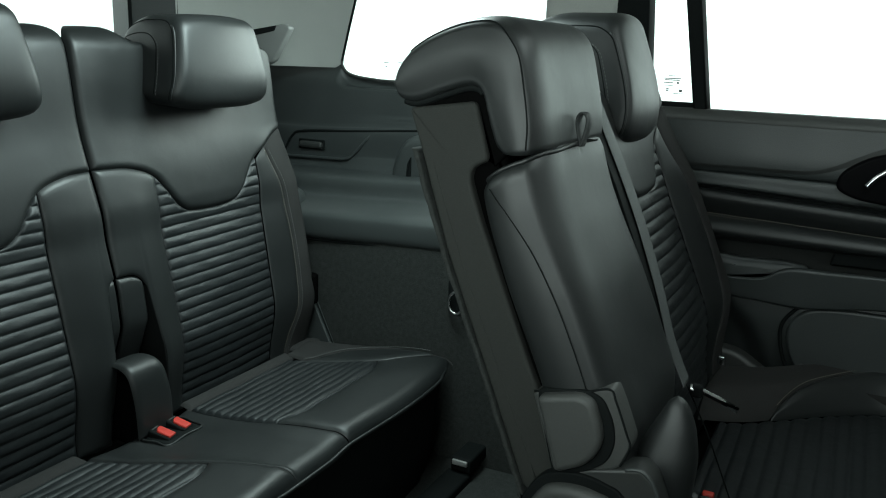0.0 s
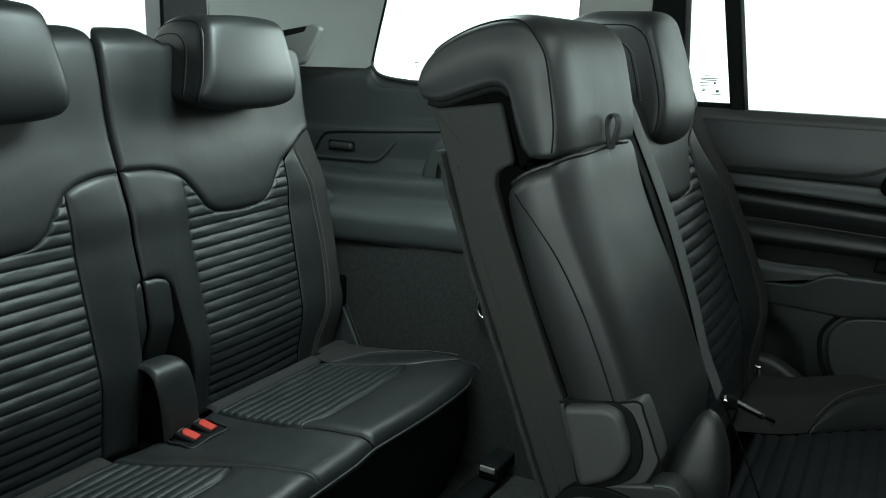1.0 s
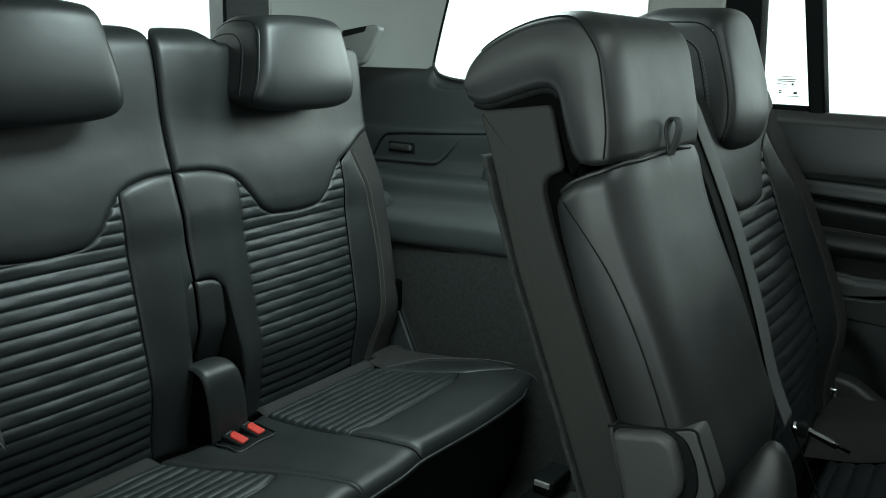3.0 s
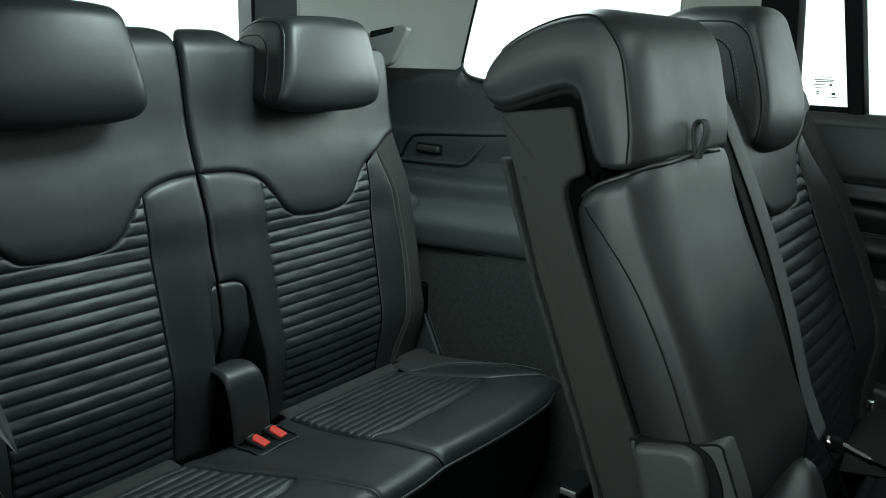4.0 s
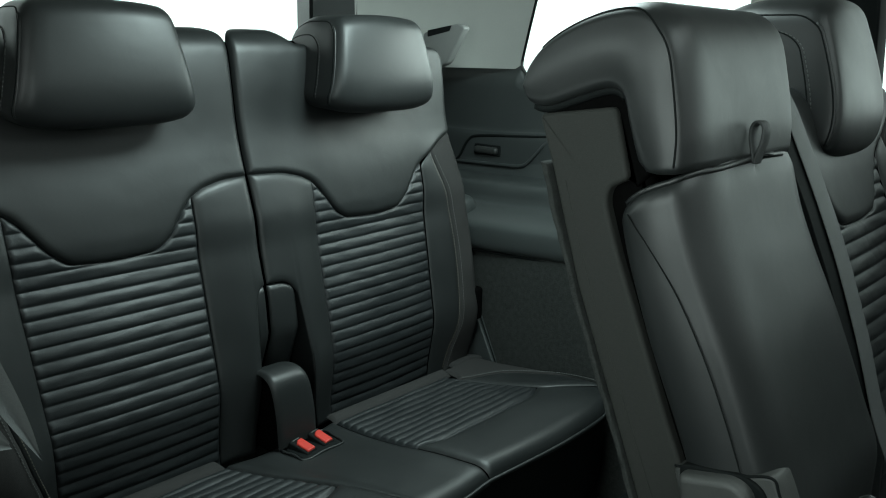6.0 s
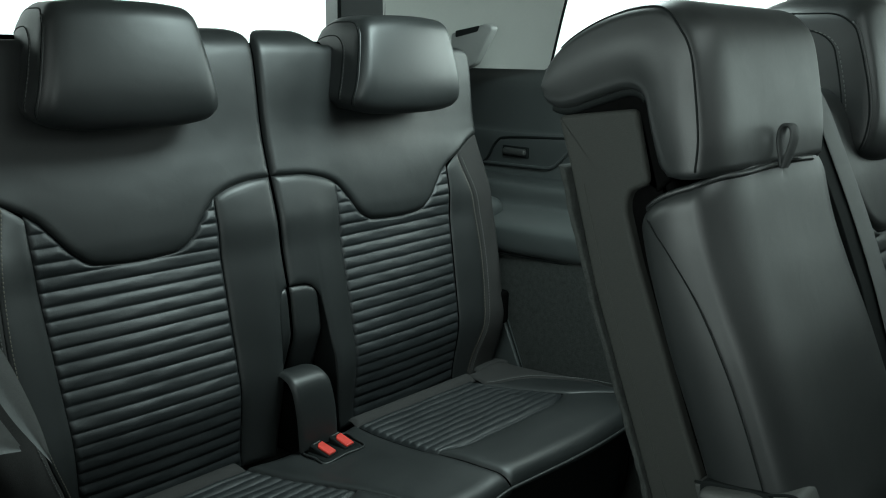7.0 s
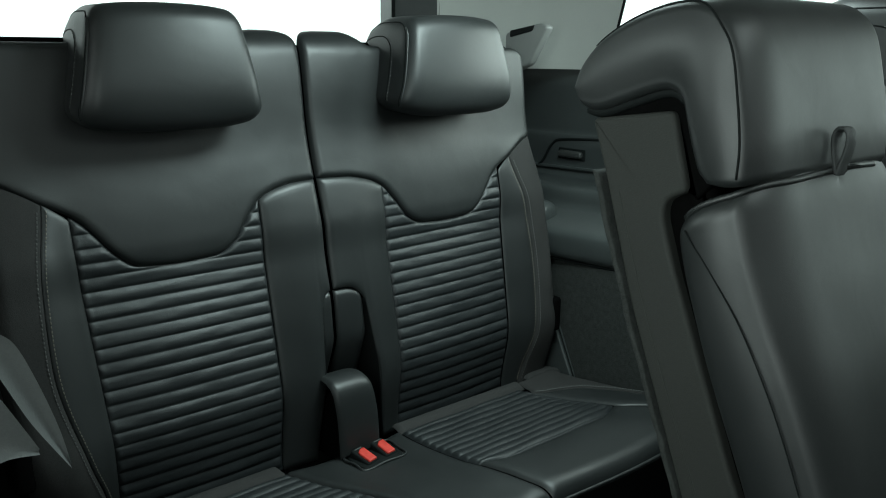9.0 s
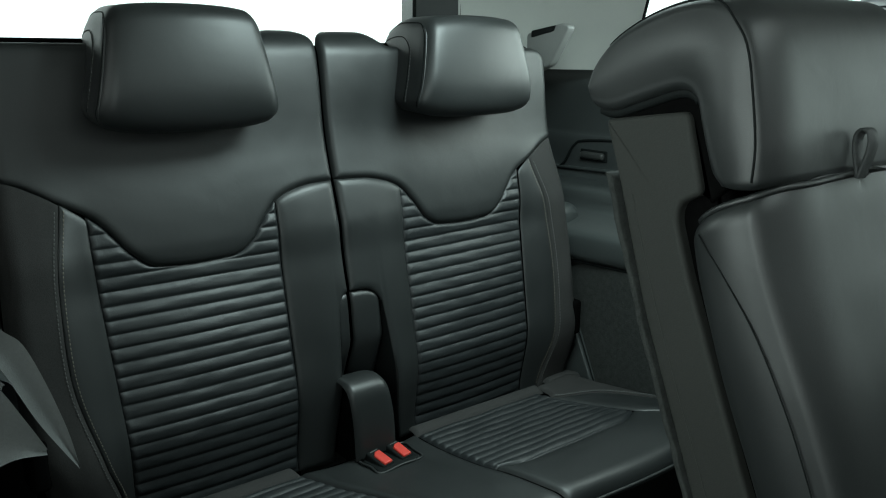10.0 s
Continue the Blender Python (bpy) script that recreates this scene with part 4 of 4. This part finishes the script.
# ---- second row ----
middle = thing("car_seat", (-0.03, -0.85, 0.0), "upright black leather middle seat back with board, strap loop and cover", "car seat")
X0, X1 = -0.145, 0.092
board = [(-0.652, 0.917), (-0.728, 0.928), (-0.745, 0.870), (-0.727, 0.861), (-0.725, 0.848), (-0.741, 0.804), (-0.799, 0.669), (-0.850, 0.562), (-0.853, 0.549), (-0.812, 0.522), (-0.803, 0.527), (-0.7545, 0.646), (-0.701, 0.774), (-0.669, 0.872)]
part("back_board", prism(corners(board, 0.006, 3), X0 + 0.004, X1, 0.004), BOARD, middle, "dark felted back board")
part("board_seam", tube([(X0 + 0.0045, y, z) for y, z in [(p.x, p.y) for p in line([Vector(q) for q in ((-0.684, 0.862), (-0.715, 0.775), (-0.764, 0.661), (-0.817, 0.540))], 6)]], 0.0010), BOARD, middle)
random.seed(4)
edge = [Vector((a - 0.004 + random.uniform(-0.001, 0.001), b)) for a, b in [(p.x, p.y) for p in line([Vector(q) for q in ((-0.660, 0.874), (-0.697, 0.772), (-0.7505, 0.644), (-0.799, 0.525), (-0.803, 0.516))], 14)]]
part("back_carpet", prism(edge + [p + Vector((0.0065, 0.002)) for p in edge[::-1]], X0 + 0.001, X1, 0.0015, k=2), CARPET, middle, "frayed carpet on the back")
# added black panel that paints the shade between cushion and belt
part("gap_shade", prism(corners([(-0.7655, 0.920), (-0.7825, 0.886), (-0.8135, 0.823), (-0.8405, 0.762), (-0.8685, 0.688), (-0.890, 0.618), (-0.85, 0.58), (-0.70, 0.90)], 0.002, 2), X1 + 0.002, 0.148, 0.001), RUBBER, middle, "added black filler for the dark gap beside the belt")
# black inner block, coloured for the shade in the gap round the board
part("core", prism(corners([(-0.70, 0.915), (-0.745, 0.93), (-0.750, 0.90), (-0.768, 0.85), (-0.838, 0.68), (-0.870, 0.57), (-0.84, 0.55), (-0.75, 0.74)], 0.01), X0 + 0.014, 0.078 - 0.01, 0.008), SHADE, middle)

# added black filler that paints the dark gap between head restraint and board
part("gap_fill", prism(corners([(-0.656, 0.905), (-0.655, 0.930), (-0.690, 0.938), (-0.715, 0.946), (-0.735, 0.946), (-0.752, 0.91), (-0.768, 0.884), (-0.748, 0.862), (-0.728, 0.92)], 0.004), X0 + 0.010, X1 - 0.012, 0.003), SHADE, middle)
outer_rail = line([Vector(q) for q in ((-0.6355, 0.946), (-0.6385, 0.964), (-0.655, 0.983), (-0.683, 0.999), (-0.715, 1.009), (-0.745, 1.011), (-0.765, 1.003), (-0.779, 0.986), (-0.789, 0.952), (-0.797, 0.915), (-0.799, 0.886))], 5)
inner_rail = line([Vector(q) for q in ((-0.6375, 0.935), (-0.643, 0.925), (-0.661, 0.9225), (-0.690, 0.932), (-0.715, 0.940), (-0.728, 0.940), (-0.736, 0.933), (-0.741, 0.917), (-0.7462, 0.901), (-0.752, 0.886), (-0.757, 0.881))], 5)
m = len(outer_rail) - 1
lip_line = [p.copy() for p in inner_rail]
inner_rail = [p + (o - p).normalized() * 0.0015 * smooth(0, 8, k) * smooth(31, 22, k) for k, (p, o) in enumerate(zip(inner_rail, outer_rail))]
rails = [(tuple(o), tuple(i), 0.0) for o, i in zip(outer_rail, inner_rail)]
o, i = outer_rail[-1], inner_rail[-1]
rails += [((o.x, o.y - 0.004), (i.x, i.y - 0.003), 0.10), ((o.x + 0.002, o.y - 0.0065), (i.x - 0.002, i.y - 0.005), 0.45)]
HX1 = 0.071
hr = part("headrest", sweep(rails, X0, HX1, 0.008), LEATHER, middle, "black leather hook-shaped head restraint")
def edge_pt(k):
    """On the seam of the head restraint's side, which runs to the edge along the top."""
    d = 0.006 + 0.0075 * smooth(23, 33, k)
    p = outer_rail[k] + (inner_rail[k] - outer_rail[k]).normalized() * d
    return (X0 - 0.0006 + 0.040 * (1 - math.sqrt(max(1 - (1 - d / 0.014) ** 2, 0))), p.x, p.y)
part("piping", tube([edge_pt(k) for k in range(9, m + 1)], 0.0008), RUBBER, hr)
part("lip", tube([(X0 + 0.010, p.x, p.y) for p in lip_line[6:30]], 0.0042), RUBBER, hr, "black rolled lip")

def cushion_pt(z, k):
    """The padded front of the middle seat back: round one side, across the front, and back."""
    back = curve([(0.55, -0.850), (0.642, -0.818), (0.76, -0.766), (0.84, -0.740), (0.885, -0.735)])(z)
    front = curve([(0.54, -0.905), (0.60, -0.905), (0.66, -0.884), (0.70, -0.867), (0.742, -0.848), (0.79, -0.824), (0.833, -0.805), (0.873, -0.792), (0.89, -0.786)])(z)
    front -= 0.010
    xr, rx, ry, fx, fy = X1, 0.056, 0.024, 0.040, 0.018
    side_len, fr = max(back - front - ry, 0.002), (xr - X0) - rx - fx
    turn, turn2 = 0.068, 0.047
    d = k * (side_len + turn + fr + turn2 + max(back - front - fy, 0.002))
    if d < side_len:
        return Vector((X0 - 0.004 * math.sin(math.pi * d / side_len) + 0.006 * (1 - dome(d, 0.012)), back - d, z))
    d -= side_len
    if d < turn:
        a = math.pi / 2 * d / turn
        return Vector((X0 + rx - rx * math.cos(a), front + ry - ry * math.sin(a), z))
    d -= turn
    if d < fr:
        return Vector((X0 + rx + d, front, z))
    d -= fr
    if d < turn2:
        a = math.pi / 2 * d / turn2
        return Vector((xr - fx + fx * math.sin(a), front + fy - fy * math.cos(a), z))
    return Vector((xr, front + fy + (d - turn2), z))

def cushion_shape(z, k):
    top = curve([(0.0, 0.852), (0.06, 0.866), (0.13, 0.876), (0.25, 0.884), (0.6, 0.887), (1.0, 0.88)])(k)
    t = (z - 0.55) / (0.89 - 0.55)
    zz = 0.55 + t * (top - 0.55)
    p = cushion_pt(zz, k)
    close = 0.02 * (1 - dome(top - zz, 0.02))
    c = Vector((-0.02, -0.80, zz))
    q = p + (c - p).normalized() * close
    return q
zs = steps(0.55, 0.86, 40) + steps(0.86, 0.89, 14)[1:]
part("cushion", sheet(cushion_shape, zs, steps(0, 1, 90), False), LEATHER, middle, "smooth black leather cushion")
part("cushion_top", sheet(lambda s, k: cushion_shape(0.89, k).lerp(Vector((-0.02, -0.79, 0.878)), s), steps(0, 1, 4), steps(0, 1, 60), False), LEATHER, middle)
part("piping", tube([(X0 - 0.0042, p.x, p.y) for p in line([Vector(q) for q in ((-0.751, 0.843), (-0.760, 0.832), (-0.772, 0.819), (-0.801, 0.783), (-0.828, 0.738), (-0.848, 0.697), (-0.866, 0.655))], 8)], 0.0006), RUBBER, middle)
part("piping", tube([cushion_shape(0.885, k) + Vector((0, 0, 0.0012)) for k in steps(0.0, 0.72, 90)], 0.0026), LEATHER, middle)
loop_pts = [Vector((-0.038, -0.808, 0.899)) + Vector((0.25, 0.97, 0)) * (0.0095 * math.cos(a) * (0.55 + 0.45 * math.sin(a))) + Vector((0.0, 0.0, 0.0175)) * math.sin(a) for a in steps(-math.pi / 2, 1.5 * math.pi, 30)]
part("strap_loop", ribbon(loop_pts, (0.97, -0.25, 0), 0.0048, 0.0012), STRAP, middle, "black woven pull loop")
cover = corners([(-0.818, 0.642), (-0.863, 0.653), (-0.877, 0.648), (-0.886, 0.625), (-0.889, 0.608), (-0.883, 0.590), (-0.871, 0.577), (-0.842, 0.562)], 0.010, 5)
part("hinge_cover", prism(cover, X0 - 0.018, X0 + 0.02, 0.007), PLASTIC3, middle, "rounded black plastic hinge cover")
# black plate behind the cover that paints its shadow on the hinge frame
part("cover_shade", prism(corners([(-0.815, 0.646), (-0.868, 0.655), (-0.884, 0.650), (-0.896, 0.628), (-0.900, 0.606), (-0.894, 0.584), (-0.876, 0.569), (-0.838, 0.553)], 0.010, 5), X0 - 0.006, X0 + 0.02, 0.002), RUBBER, middle)
part("hinge_frame", prism(corners([(-0.810, 0.640), (-0.861, 0.651), (-0.890, 0.661), (-0.897, 0.648), (-0.910, 0.618), (-0.915, 0.604), (-0.906, 0.580), (-0.839, 0.548)], 0.006, 4), X0 - 0.003, X0 + 0.03, 0.003), PLASTIC3, middle)
part("frame_lip", tube([(X0 - 0.0035, p.x, p.y) for p in line([Vector(q) for q in ((-0.812, 0.641), (-0.861, 0.651), (-0.889, 0.660), (-0.897, 0.648), (-0.910, 0.617), (-0.914, 0.604), (-0.906, 0.582))], 8)], 0.0012), RUBBER, middle)
leaf_back = curve([(0.49, -0.938), (0.535, -0.917), (0.572, -0.908), (0.600, -0.918), (0.625, -0.930), (0.640, -0.938), (0.645, -0.945)])
leaf_front = curve([(0.49, -0.962), (0.535, -0.969), (0.575, -0.971), (0.606, -0.967), (0.630, -0.959), (0.641, -0.952), (0.645, -0.945)])
def leaf_pt(z, a):
    y0, y1 = leaf_back(z), leaf_front(z)
    h = (y0 - y1) / 2
    return Vector((-0.091 - 0.9 * h * math.copysign(abs(math.cos(a)) ** 0.8, math.cos(a)), (y0 + y1) / 2 + h * math.copysign(abs(math.sin(a)) ** 0.8, math.sin(a)), z))
part("lower_bolster", sheet(leaf_pt, steps(0.49, 0.645, 30, 0.5), steps(0, 2 * math.pi, 40)[:-1], wrap=True), LEATHER, middle)
part("recliner_plate", prism(corners([(-0.838, 0.552), (-0.868, 0.569), (-0.928, 0.585), (-0.941, 0.574), (-0.952, 0.545), (-0.97, 0.45), (-0.83, 0.42)], 0.008, 5), X0 - 0.005, X0 + 0.03, 0.004), PLASTIC2, middle)
part("plate_rim", tube([(X0 - 0.004, p.x, p.y) for p in line([Vector(q) for q in ((-0.912, 0.580), (-0.924, 0.583), (-0.933, 0.580), (-0.941, 0.570), (-0.948, 0.552), (-0.957, 0.52))], 6)], 0.0022), PLASTIC, middle)
part("recliner_groove", prism(closed_curve([(-0.806, 0.515), (-0.824, 0.549), (-0.845, 0.561), (-0.871, 0.565), (-0.894, 0.561), (-0.912, 0.553), (-0.932, 0.52), (-0.945, 0.45), (-0.86, 0.39), (-0.80, 0.45)], 6), X0 - 0.009, X0 + 0.03, 0.002), RUBBER, middle)
part("recliner_cover", prism(closed_curve([(-0.815, 0.512), (-0.830, 0.541), (-0.847, 0.5505), (-0.869, 0.5535), (-0.888, 0.551), (-0.903, 0.546), (-0.925, 0.52), (-0.94, 0.45), (-0.86, 0.40), (-0.81, 0.45)], 6), X0 - 0.020, X0 + 0.03, 0.010), PLASTIC3, middle, "black plastic recliner cover")
part("bracket", box(-0.14, 0.06, -0.92, -0.80, 0.0, 0.50, 0.01), RUBBER, middle)

far_seat = thing("car_seat", (0.355, -0.90, 0.0), "black leather second-row seat with pleats beside the far door", "car seat")
F2_flat = slanted(0.115, -0.924, 0.4745, 0.44, 1)
F2 = lambda u, v, w: F2_flat(u + 0.028 * smooth(0.37, 0.48, u), v, w)
seat_back(far_seat, F2, False, vtop=0.515, pocket=False, turn=0.12, stitched=False)
headrest(far_seat, 0.360, -0.780, 0.859, 1.035, 0.70, 0.80, 0.15, 0.22, top_round=0.016, r=0.014, welt=0.005, quilt=(0.032, 0.40))
far_cush = thing("second_row_cushion", (0.36, -1.2, 0.0), "black leather second-row cushion with crosswise pleats", "seat cushion")
flank = curve([(0.90, 0.40), (0.96, 0.425), (1.01, 0.465), (1.09, 0.535), (1.18, 0.590), (1.30, 0.605), (1.46, 0.605)])
top2 = lambda u, v: 0.405 + 0.040 * smooth(flank(v) - 0.01, flank(v) + 0.06, u)
F4 = lambda u, v, w: Vector((u, -v, w))
part("pleated_panel", stuffed(F4, 0.93, 1.30, lambda v: 0.150, flank, top2, 0.002, 0.012, 200, 40, True, flip=True, bump=lambda u, v: 0.0034 * (0.6 - abs(2 * ((v / 0.0225) % 1) - 1) ** 3)), PLEAT, far_cush)
welt2 = lambda v: flank(v) + 0.003 + 0.120 * min(max((v - 1.005) / 0.17, 0), 1) ** 0.62
part("outer_bolster", stuffed(F4, 1.006, 1.45, lambda v: flank(v) + 0.0015, welt2, top2, 0.010, 0.03, 50, 20, True, flip=True), LEATHER, far_cush)
part("corner_panel", stuffed(F4, 0.90, 1.45, lambda v: welt2(v) + 0.001, lambda v: max(welt2(v) + 0.012, flank(v) + 0.17), top2, 0.004, 0.02, 40, 20, True, flip=True), SUEDE, far_cush)
part("stitching", stitches([F4(welt2(v) + 0.003, v, top2(welt2(v), v) + 0.0055) for v in steps(1.012, 1.30, 40)], (0, 0, 1), 0.0055, 0.004, 0.0006), STITCH, far_cush, "tan stitching")
part("inner_bolster", stuffed(F4, 0.93, 1.45, lambda v: 0.100, lambda v: 0.148, top2, 0.006, 0.03, 40, 20, True, flip=True), LEATHER, far_cush)
part("front_panel", stuffed(F4, 0.150, 0.60, lambda u: 1.302, lambda u: 1.45, top2, 0.008, 0.03, 20, 20, flip=True), LEATHER, far_cush)
part("side_skirt", sheet(lambda y, t: Vector((0.598 + 0.018 * t, y, 0.435 - 0.25 * t)), steps(-1.45, -0.93, 10), steps(0, 1, 5)), SUEDE, far_cush)
part("base", box(0.14, 0.60, -1.44, -0.90, 0.0, 0.385, 0.02), SHADE, far_cush)
part("side_shield", prism(corners([(-0.80, 0.30), (-0.83, 0.46), (-0.92, 0.47), (-1.00, 0.42), (-1.45, 0.40), (-1.45, 0.18), (-0.85, 0.15)], 0.03), 0.600, 0.640, 0.01), PLASTIC2, far_cush)

# belt of the middle seat
belt = thing("seat_belt", (0.12, -0.85, 0.45), "grey woven seat belt with steel tongue hanging beside the middle seat", "seat belt")
path = line([(0.130, -0.733, 0.978), (0.136, -0.750, 0.948), (0.139, -0.767, 0.920), (0.140, -0.784, 0.886), (0.140, -0.815, 0.823), (0.140, -0.842, 0.762), (0.140, -0.870, 0.688), (0.140, -0.893, 0.618), (0.140, -0.916, 0.568)], 8)
part("webbing", ribbon(path, (0.99, 0.03, 0.0), 0.021, 0.0008), GREYBELT, belt)
part("lower_webbing", ribbon(line([(0.140, -0.916, 0.568), (0.146, -0.950, 0.50), (0.160, -0.990, 0.40)], 6), (0.4, -0.9, 0.0), 0.0010, 0.0008), RUBBER, belt)
part("tongue", ribbon([(0.134, -0.922, 0.567), (0.145, -0.937, 0.559), (0.158, -0.958, 0.547), (0.166, -0.980, 0.535)], (0.2, 0.4, 0.8), 0.0044, 0.0016), CHROME, belt, "steel tongue")
part("tongue_grip", rounded((0.140, -0.930, 0.561), (0.006, 0.008, 0.009), 0.005, 2), RUBBER, belt)
pin = thing("belt_stud", (0.42, -0.923, 0.51), "small chrome stud in the crease of the second-row seat", "stud")
part("stud", rounded((0.420, -0.923, 0.508), (0.005, 0.006, 0.008), 0.003, 2), CHROME, pin)
buck2 = thing("belt_buckle", (0.165, -0.96, 0.385), "red and black belt buckle beside the second-row cushion", "buckle", "front belt buckles")
part("button", rounded((0.163, -0.957, 0.400), (0.006, 0.008, 0.012), 0.003, 2), RED, buck2)

# near side, rear roof belt guide, floor fittings
guide = thing("belt_guide", (0.53, 0.03, 0.98), "grey plastic belt guide on the rear pillar", "belt guide")
part("shell", prism(corners([(0.13, 1.000), (0.035, 1.019), (0.016, 1.012), (0.062, 0.940), (0.10, 0.925), (0.13, 0.93)], 0.008), 0.528, 0.548, 0.004), GUIDE, guide)
part("slot", prism(corners([(0.115, 1.005), (0.050, 1.015), (0.055, 1.004), (0.115, 0.992)], 0.003), 0.526, 0.53, 0.001), RUBBER, guide, "black slot")
rail = thing("seat_rail", (0.49, -0.43, 0.15), "black seat rail end with a bare metal edge on the floor", "seat rail")
part("block", rounded((0.482, -0.462, 0.184), (0.046, 0.022, 0.015), 0.006, 3), RUBBER, rail)
part("metal_end", box(0.431, 0.437, -0.478, -0.446, 0.185, 0.196, 0.002), BARE, rail)
part("channel", rounded((0.385, -0.456, 0.155), (0.066, 0.026, 0.012), 0.006, 3), RUBBER, rail)
near_belt = thing("seat_belt", (-0.52, -0.42, 0.6), "grey woven seat belt hanging beside the near rear seat", "seat belt")
def band(edges, y0, y1):
    """A belt between two edge lines, slightly curled."""
    a, b = (line([Vector(p) for p in e], 6) for e in edges)
    m = len(a) - 1
    return sheet(lambda k, t: Vector((a[k].x + (b[k].x - a[k].x) * t, y0 + (y1 - y0) * t + 0.004 * math.sin(3.1 * t), a[k].y + (b[k].y - a[k].y) * t)), list(range(m + 1)), steps(0, 1, 6))
part("webbing", band((((-0.725, 1.10), (-0.625, 0.92), (-0.556, 0.790), (-0.543, 0.762), (-0.529, 0.746), (-0.516, 0.711), (-0.504, 0.668), (-0.498, 0.635)), ((-0.745, 1.08), (-0.650, 0.91), (-0.575, 0.785), (-0.560, 0.752), (-0.546, 0.730), (-0.527, 0.685), (-0.513, 0.658), (-0.499, 0.633))), -0.42, -0.425), GREYBELT, near_belt)
part("lower_webbing", band((((-0.745, 0.90), (-0.562, 0.735), (-0.548, 0.714), (-0.532, 0.681), (-0.520, 0.655)), ((-0.745, 0.70), (-0.590, 0.660), (-0.570, 0.652), (-0.545, 0.657), (-0.522, 0.654))), -0.42, -0.428), GREYBELT, near_belt)
